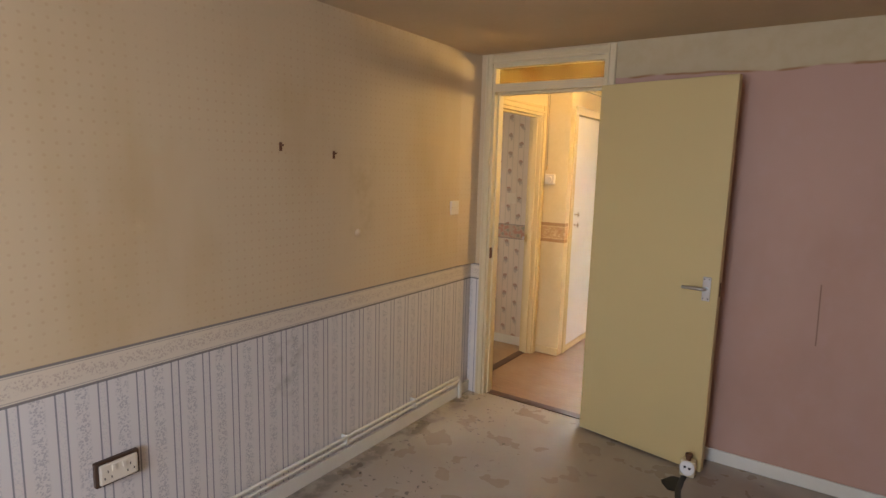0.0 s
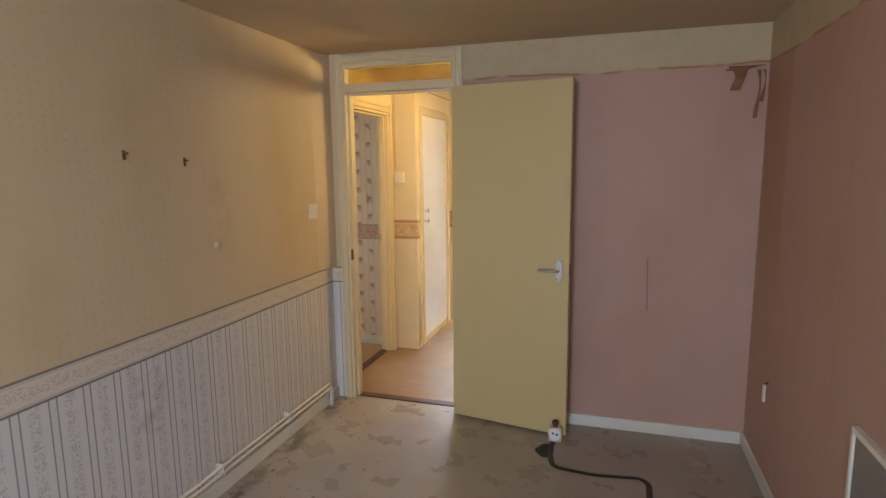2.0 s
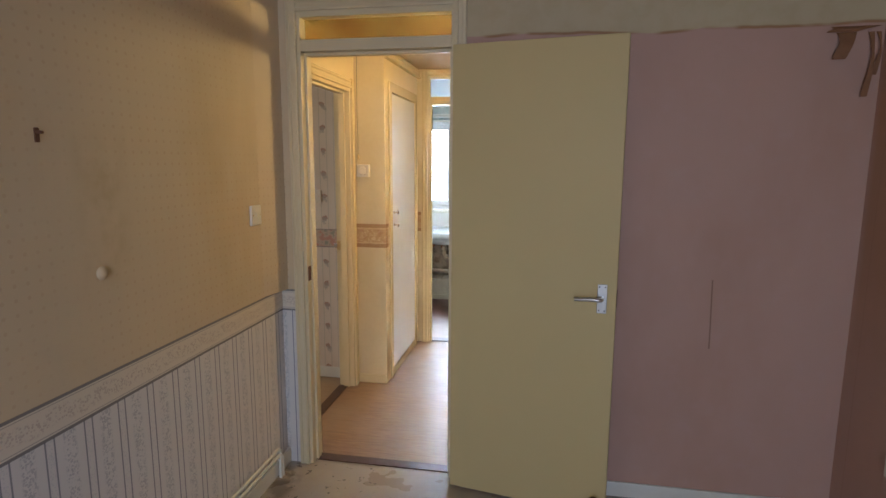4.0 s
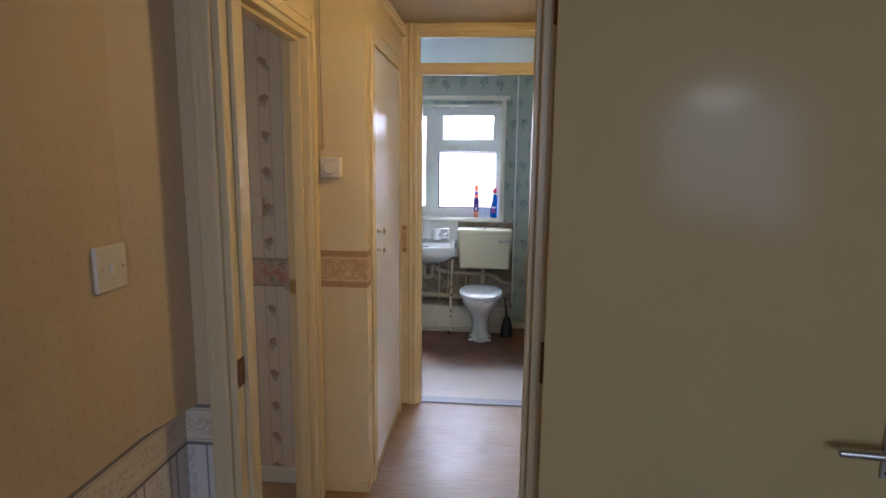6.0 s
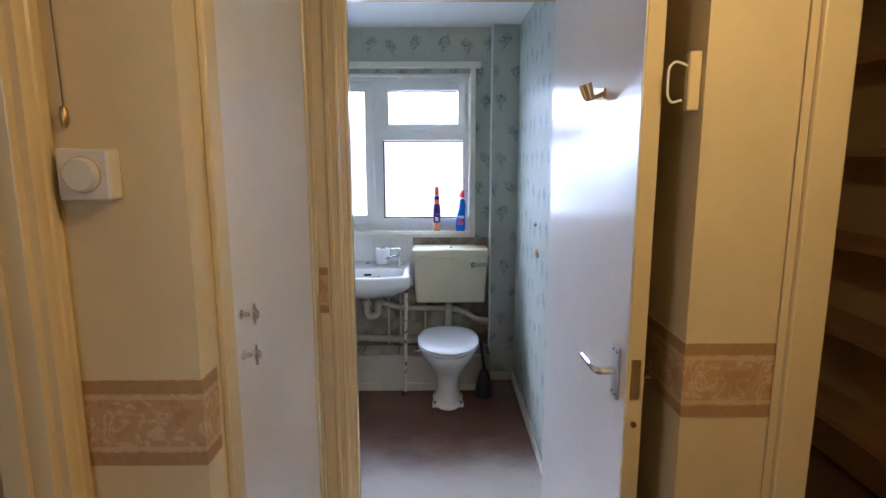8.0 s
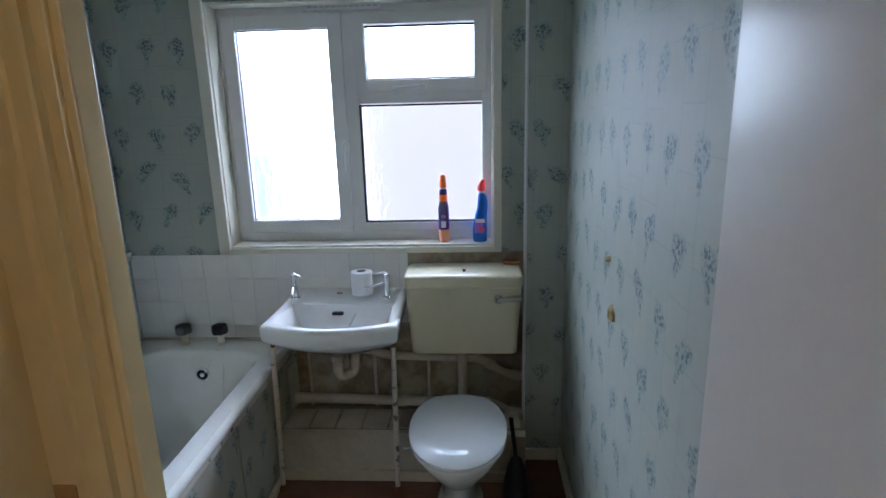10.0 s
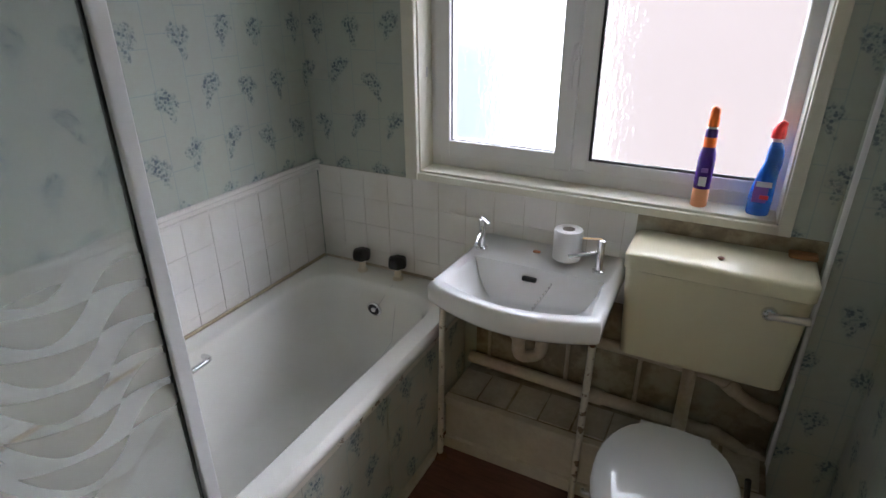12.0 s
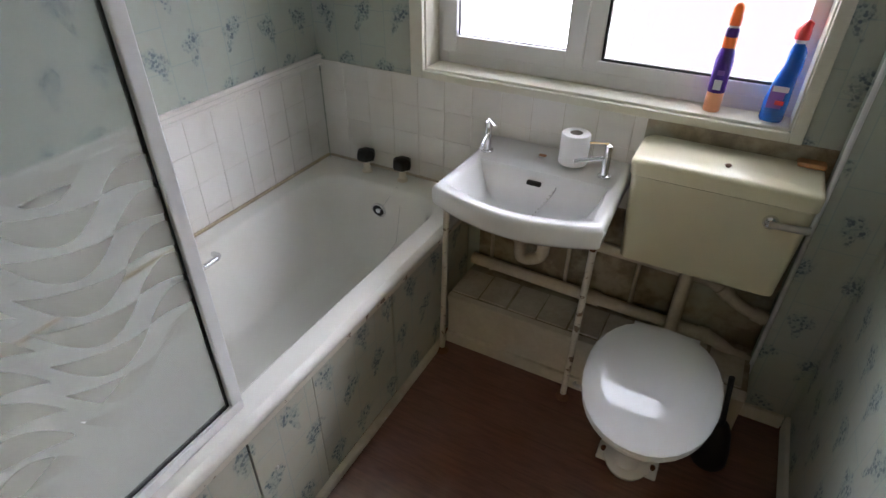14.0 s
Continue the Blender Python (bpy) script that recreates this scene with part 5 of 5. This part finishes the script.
# ---- toilet ----
def make_cistern():
    ob = thing("cistern", "yellowed cream plastic low-level cistern", "cistern")
    x0, x1, yb = -1.476, -1.002, BW - 0.012

    def ring(z, dx, yf, r):
        return rounded((x0 + x1) / 2, (yf + yb) / 2, (x1 - x0) / 2 - dx, (yb - yf) / 2, r, z, 4)

    part("tank", rings(bmesh.new(), [ring(0.548, 0.030, 6.625, 0.02), ring(0.554, 0.022, 6.618, 0.022), ring(0.84, 0.006, 6.595, 0.025)]), cistern_mat, ob, smooth=True)
    lid = part("lid", rings(bmesh.new(), [ring(0.8415, 0.005, 6.594, 0.024), ring(0.844, 0.002, 6.590, 0.025), ring(0.880, 0.001, 6.589, 0.025), ring(0.888, 0.005, 6.593, 0.025), ring(0.892, 0.014, 6.602, 0.022)]), cistern_mat, ob, smooth=True)
    part("screw", lathe([(0.006, 0), (0.006, 0.003), (0.010, 0.005), (0.004, 0.009)], (-1.235, 6.66, 0.892), 8), rust, lid)
    lv = part("flush_lever", lathe([(0.019, 0), (0.018, 0.010), (0.010, 0.018), (0.001, 0.019)], (-1.100, 6.597, 0.795), 18, m=pose(0, 0, 0, 90)), chrome, ob, "chrome flush lever", True)
    part("arm", tube([(-1.102, 6.580, 0.795), (-1.07, 6.572, 0.800), (-1.012, 6.576, 0.803)], [0.010, 0.009, 0.0115], 10), dull_metal, lv, smooth=True)
    part("overflow_pipe", tube([(-1.42, 6.70, 0.548), (-1.42, 6.70, 0.515)], 0.011, 10), pipe_paint, ob)
    return ob


make_cistern()
part("bar", B(-1.075, -1.005, 6.745, 6.785, 0.8935, 0.908, 0.006), soap_mat, soap2)


def egg(cx, y0, y1, w, z, n=32, p=1.0):
    """An egg-shaped loop: round at the front (y0), squarer at the back."""
    pts = []
    for i in range(n):
        a = 2 * math.pi * i / n
        c, s = math.cos(a), math.sin(a)
        y = (y0 + y1) / 2 + (y1 - y0) / 2 * s
        k = 1.0 + (0.10 * s if s > 0 else 0.02 * s)
        x = cx + w / 2 * math.copysign(abs(c) ** (0.80 if s > 0 else 0.94), c) * k
        pts.append((x, y, z))
    return pts


def make_toilet():
    ob = thing("toilet", "white china toilet pan with a shut white seat", "toilet")
    cx = -1.258
    Lp = [egg(cx, 6.262, 6.56, 0.175, 0.0), egg(cx, 6.258, 6.56, 0.18, 0.014), egg(cx, 6.275, 6.54, 0.145, 0.034), egg(cx, 6.268, 6.54, 0.132, 0.10), egg(cx, 6.235, 6.54, 0.152, 0.19), egg(cx, 6.15, 6.54, 0.212, 0.26), egg(cx, 6.09, 6.52, 0.275, 0.325), egg(cx, 6.055, 6.51, 0.312, 0.37), egg(cx, 6.05, 6.51, 0.318, 0.392), egg(cx, 6.06, 6.50, 0.305, 0.400)]
    part("pan", rings(bmesh.new(), Lp), china, ob, smooth=True)
    part("outlet", tube(bend([(cx, 6.52, 0.20), (cx, 6.66, 0.18), (cx, 6.72, 0.10)], 0.05), 0.05, 16), china, ob, smooth=True)
    part("seat", rings(bmesh.new(), [egg(cx, 6.037, 6.475, 0.332, 0.4005), egg(cx, 6.030, 6.48, 0.340, 0.405), egg(cx, 6.030, 6.48, 0.340, 0.415), egg(cx, 6.036, 6.475, 0.332, 0.419)]), seat_white, ob, smooth=True)
    part("lid", rings(bmesh.new(), [egg(cx, 6.032, 6.485, 0.336, 0.4195), egg(cx, 6.024, 6.49, 0.346, 0.424), egg(cx, 6.024, 6.49, 0.346, 0.432), egg(cx, 6.034, 6.485, 0.332, 0.440), egg(cx, 6.09, 6.44, 0.25, 0.447), egg(cx, 6.18, 6.36, 0.11, 0.450)]), seat_white, ob, smooth=True)
    for s in (-0.075, 0.075):
        part("hinge", tube([(cx + s - 0.018, 6.494, 0.415), (cx + s + 0.018, 6.494, 0.415)], 0.011, 10), seat_white, ob, smooth=True)
    part("buffer", tube(bend([(cx - 0.15, 6.20, 0.39), (cx - 0.185, 6.20, 0.385), (cx - 0.185, 6.22, 0.375)], 0.01), 0.005, 8), dull_metal, ob)
    part("flush_pipe", tube(bend([(-1.250, 6.72, 0.5478), (-1.250, 6.72, 0.34), (-1.250, 6.52, 0.32)], 0.06), 0.021, 14), pipe_paint, ob, "cream flush pipe", True)
    part("flush_nut", lathe([(0.027, 0), (0.029, 0.005), (0.029, 0.022), (0.025, 0.028)], (-1.250, 6.72, 0.516), 14), pipe_paint, ob, smooth=True)
    for s in (-1, 1):
        part("foot_bolt", lathe([(0.010, 0.014), (0.010, 0.02), (0.004, 0.026)], (cx + s * 0.075, 6.335, 0.0), 10), rust, ob)
        part("foot_lug", B(cx + s * 0.075 - 0.018, cx + s * 0.075 + 0.018, 6.30, 6.37, 0.0, 0.014, 0.005), china, ob)
    return ob


make_toilet()

# ---- ledge and pipework ----
ledge = thing("pipe_ledge", "grimy white boxed ledge topped with old tiles", "ledge")
part("front", B(-2.014, -0.99, 6.555, 6.570, 0.045, 0.197, 0.002), dirty_board, ledge)
part("nosing", B(-2.014, -0.99, 6.545, 6.575, 0.198, 0.228, 0.004), dirty_board, ledge)
part("kick", B(-2.014, -0.99, 6.540, 6.560, 0.0, 0.05, 0.004), dirty_board, ledge)
part("top_board", B(-2.014, -0.99, 6.575, BW - 0.011, 0.185, 0.225, 0.002), bare_wall, ledge, "stained top board")
tm = part("tile", B(0.002, 0.106, 0, 0.150, 0, 0.006, 0.0015), ledge_tile, ledge)
tm.location = (-2.012, 6.580, 0.226)
for i in range(1, 9):
    o = tm.copy()
    scene.collection.objects.link(o)
    o.location = (-2.012 + i * 0.112, 6.580 + random.uniform(-0.003, 0.003), 0.226)
    o.rotation_euler = (0, 0, radians(random.uniform(-1, 1)))
part("end_block", B(-1.05, -0.995, 6.52, 6.545, 0.195, 0.232, 0.003), dirty_board, ledge)

wp = thing("waste_pipe", "thick cream waste pipe along the ledge", "pipe")
part("pipe", tube(bend([(-2.0, 6.735, 0.288), (-1.20, 6.735, 0.264), (-1.11, 6.735, 0.258), (-1.045, 6.735, 0.214), (-0.99, 6.735, 0.206)], 0.04), 0.022, 14), pipe_paint, wp, smooth=True)
for a, b in (((-1.56, 6.735, 0.2748), (-1.50, 6.735, 0.273)), ((-1.17, 6.735, 0.262), (-1.13, 6.735, 0.2593)), ((-1.04, 6.735, 0.2131), (-1.01, 6.735, 0.2088))):
    part("joint", tube([a, b], 0.027, 14), pipe_paint, wp, smooth=True)
sp = thing("supply_pipe", "cream painted pipe rising from the washbasin trap", "pipe")
part("pipe", tube(bend([(-1.69, 6.68, 0.545), (-1.66, 6.735, 0.520), (-1.58, 6.745, 0.487), (-1.17, 6.745, 0.474), (-1.075, 6.745, 0.405), (-0.99, 6.735, 0.393)], 0.05), 0.019, 14), pipe_paint, sp, smooth=True)
for a, b in (((-1.145, 6.745, 0.456), (-1.115, 6.745, 0.434)), ((-1.035, 6.741, 0.400), (-1.0, 6.736, 0.395))):
    part("joint", tube([a, b], 0.024, 14), pipe_paint, sp, smooth=True)
cp = thing("copper_tails", "thin painted tap tails under the washbasin", "pipe")
for x in (-1.935, -1.64, -1.56, -1.40):
    part("pipe", tube([(x, 6.765, 0.232 if x < -1.5 else 0.27), (x, 6.765, 0.63 if x != -1.40 else 0.52)], 0.0075, 8), pipe_paint, cp, smooth=True)
tp = thing("torn_paper", "torn brown scraps of old wallpaper under the washbasin", "wallpaper")
for x, z, w, h in ((-1.95, 0.54, 0.09, 0.10), (-1.84, 0.52, 0.05, 0.13), (-1.47, 0.57, 0.05, 0.12)):
    bm = bmesh.new()
    lp = []
    for i in range(6):
        t = i / 5
        yk = BW - 0.010 - 0.02 * math.sin(t * 2.2)
        lp.append([(x + 0.015 * t, yk, z + h * (1 - t)), (x + w * (1 - 0.6 * t), yk - 0.006, z + h * (1 - t)), (x + w * (1 - 0.6 * t), yk - 0.005, z + h * (1 - t)), (x + 0.015 * t, yk + 0.001, z + h * (1 - t))])
    part("scrap", rings(bm, lp), soap_mat, tp)
brush = thing("toilet_brush", "black toilet brush holder beside the toilet", "toilet brush")
part("holder", lathe([(0.052, 0), (0.055, 0.01), (0.05, 0.06), (0.036, 0.13), (0.022, 0.165), (0.016, 0.17)], (-1.035, 6.47, 0), 20), rubber_black, brush, smooth=True)
part("handle", tube(bend([(-1.035, 6.47, 0.165), (-1.045, 6.48, 0.25), (-1.055, 6.50, 0.33)], 0.03), [0.009, 0.008, 0.008, 0.008, 0.008, 0.008, 0.008, 0.009], 10), rubber_black, brush, smooth=True)

# ---- bottles on the sill ----
SILL = WZ0 + 0.008
b1 = thing("cleaner_bottle", "slim purple cleaner bottle with an orange cap", "bottle")
c = (-1.322, 6.845, SILL)
part("base", lathe([(0.0213, 0), (0.0230, 0.004), (0.0230, 0.035), (0.0225, 0.055)], c, 20), peach_pl, b1, "clear peach base", True)
part("body", lathe([(0.0230, 0.055), (0.0235, 0.10), (0.0232, 0.142), (0.0205, 0.160), (0.0172, 0.172), (0.0165, 0.176)], c, 20), purple_pl, b1, smooth=True)
part("collar", lathe([(0.0172, 0.176), (0.0172, 0.204)], c, 18), orange_pl, b1)
part("neck", lathe([(0.0165, 0.204), (0.0158, 0.222), (0.0130, 0.227)], c, 18), purple_pl, b1, smooth=True)
part("band", lathe([(0.0125, 0.227), (0.0125, 0.233)], c, 18), label_white, b1)
part("cap", lathe([(0.0145, 0.233), (0.0150, 0.252), (0.0135, 0.257), (0.0128, 0.262), (0.0132, 0.272), (0.0110, 0.282), (0.0060, 0.287), (0.0008, 0.288)], c, 18), orange_pl, b1, "bright orange cap", True)
part("label", B(c[0] - 0.010, c[0] + 0.010, c[1] - 0.0242, c[1] - 0.0215, SILL + 0.065, SILL + 0.092, 0.0005), label_white, b1)
part("label_mark", B(c[0] - 0.008, c[0] + 0.010, c[1] - 0.0242, c[1] - 0.0215, SILL + 0.105, SILL + 0.118, 0.0005), label_violet, b1)
b2 = thing("toilet_cleaner", "blue toilet cleaner bottle with a red cap", "bottle")
bm = bmesh.new()
loops = []
c = (-1.168, 6.842)
for z, w, d, o in ((0, 0.062, 0.036, 0), (0.006, 0.068, 0.042, 0), (0.05, 0.070, 0.044, 0), (0.085, 0.064, 0.042, 0.002), (0.12, 0.056, 0.040, 0.006), (0.15, 0.050, 0.038, 0.012), (0.185, 0.046, 0.036, 0.012), (0.20, 0.036, 0.030, 0.010), (0.208, 0.024, 0.022, 0.008)):
    loops.append([(c[0] + o + w * 0.44 * math.cos(2 * math.pi * k / 20), c[1] + d / 2 * math.sin(2 * math.pi * k / 20), SILL + z) for k in range(20)])
part("body", rings(bm, loops), blue_pl, b2, smooth=True)
part("neck", lathe([(0.0125, 0.208), (0.0125, 0.218)], (c[0] + 0.008, c[1], SILL), 16), label_white, b2)
part("cap", tube([(c[0] + 0.008, c[1], SILL + 0.218), (c[0] + 0.008, c[1], SILL + 0.236), (c[0] + 0.012, c[1], SILL + 0.250), (c[0] + 0.018, c[1], SILL + 0.262)], [0.018, 0.018, 0.013, 0.008], 14), red_pl, b2, "red angled cap", True)
part("label", B(c[0] - 0.022, c[0] + 0.014, c[1] - 0.0228, c[1] - 0.0212, SILL + 0.04, SILL + 0.10, 0.0005), label_violet, b2)
part("label_mark", B(c[0] - 0.018, c[0] + 0.020, c[1] - 0.0234, c[1] - 0.0222, SILL + 0.085, SILL + 0.100, 0.0005), label_white, b2)
part("label_mark", B(c[0] - 0.004, c[0] + 0.018, c[1] - 0.0238, c[1] - 0.0222, SILL + 0.050, SILL + 0.062, 0.0005), red_pl, b2)

# plugs of filler in the right-hand bathroom wall
for y, z, r in ((5.93, 0.985, 0.026), (5.99, 1.12, 0.010)):
    ob = thing("wall_plug", "crumbling filler round a fixing hole in the wallpaper", "filler")
    bm = lathe([(r, 0), (r * 0.8, 0.010), (r * 0.45, 0.014), (r * 0.3, 0.006), (0.001, 0.004)], (BR + 0.0005, y, z), 12, m=pose(0, 0, 0, 0, -90))
    for v in bm.verts:
        v.co += Vector((0, noise.noise(v.co * 60), noise.noise(v.co * 60 + Vector((5, 0, 0))))) * r * 0.5
    part("lump", bm, plaster_mat, ob)

# ---- wall tiles ----
T = 0.108


def tiled(name, label, along_y, fixed, a0, a1, z_top, rows_, flip=1):
    """A grout bed with single tiles proud of it; along_y: the run goes along y at x = fixed."""
    n = int(round((a1 - a0) / T + 0.45))
    z_bot = z_top - rows_ * T
    if along_y:
        bed = structure(name, B(fixed, fixed + 0.004, a0, a1, max(z_bot, 0.46), z_top), grout, label, "tiles")
    else:
        bed = structure(name, B(a0, a1, fixed - 0.004, fixed, max(z_bot, 0.46), z_top), grout, label, "tiles")
    meshes = {}
    for r in range(rows_):
        for i in range(n):
            lo, hi = (a1 - (i + 1) * T, a1 - i * T) if along_y else (a0 + i * T, a0 + (i + 1) * T)
            lo, hi = max(lo, a0), min(hi, a1)
            if hi - lo < 0.012:
                continue
            key = round(hi - lo, 3)
            if key not in meshes:
                w = hi - lo
                bm = B(0.0012, 0.0040, 0.0009, w - 0.0009, 0.0004, T - 0.0004, 0.0006) if along_y else B(0.0009, w - 0.0009, -0.0040, -0.0012, 0.0004, T - 0.0004, 0.0006)
                me = bpy.data.meshes.new("tile")
                bm.to_mesh(me)
                bm.free()
                me.materials.append(glaze)
                meshes[key] = me
            o = new("tile", meshes[key])
            o.parent = bed
            e = random.uniform(-0.0006, 0.0006)
            o.location = Vector((fixed + 0.002 + e, lo, z_bot + r * T) if along_y else (lo, fixed - 0.002 + e, z_bot + r * T)) + ORIGIN
            o.rotation_euler = (radians(random.uniform(-.25, .25)), radians(random.uniform(-.25, .25)), radians(random.uniform(-.3, .3)))
    return bed


TILE_TOP = 0.936
tiled("tiles_west", "white glazed wall tiles above the bath", True, BL, BI + 0.002, BW - 0.008, TILE_TOP - 0.02, 4)
tiled("tiles_north", "white glazed wall tiles behind the bath and washbasin", False, BW, BL + 0.008, -1.478, TILE_TOP, 4)
structure("dado_trim", moulding(bmesh.new(), (BL, BI, TILE_TOP - 0.020), (BL, BW, TILE_TOP - 0.020), (1, 0, 0), (0, 0, 1), 0.038, 0.020), white_gloss, "white moulded dado rail above the tiles", "trim")
structure("bath_seal", B(BL + 0.008, BL + 0.018, BI, BW - 0.018, RIM - 0.001, RIM + 0.010, 0.003), paint("old_sealant", (0.50, 0.42, 0.28), (0.30, 0.22, 0.12), 0.6), "yellowed sealant strip along the bath", "trim")
structure("bath_seal_end", B(BL + 0.018, BX1 - 0.01, BW - 0.018, BW - 0.008, RIM - 0.001, RIM + 0.008, 0.003), pipe_paint, "yellowed sealant strip along the bath", "trim")

# ---- bedroom window behind the walk ----
ORIGIN.y = 0.0
bw = thing("window_2", "white bedroom window", "window", kind="structure")
bm = bmesh.new()
for a in ((-1.40, -1.35, 0.95, 2.16), (-0.05, 0.0, 0.95, 2.16), (-0.73, -0.67, 1.0, 2.11), (-1.35, -0.05, 0.95, 1.0), (-1.35, -0.05, 2.11, 2.16)):
    box(bm, a[0], a[1], -2.285, -2.225, a[2], a[3], 0.003)
part("window_frame", bm, upvc, bw)
part("window_sill", B(-1.44, 0.04, -2.225, -2.10, 0.918, 0.948, 0.006), white_paint, bw)
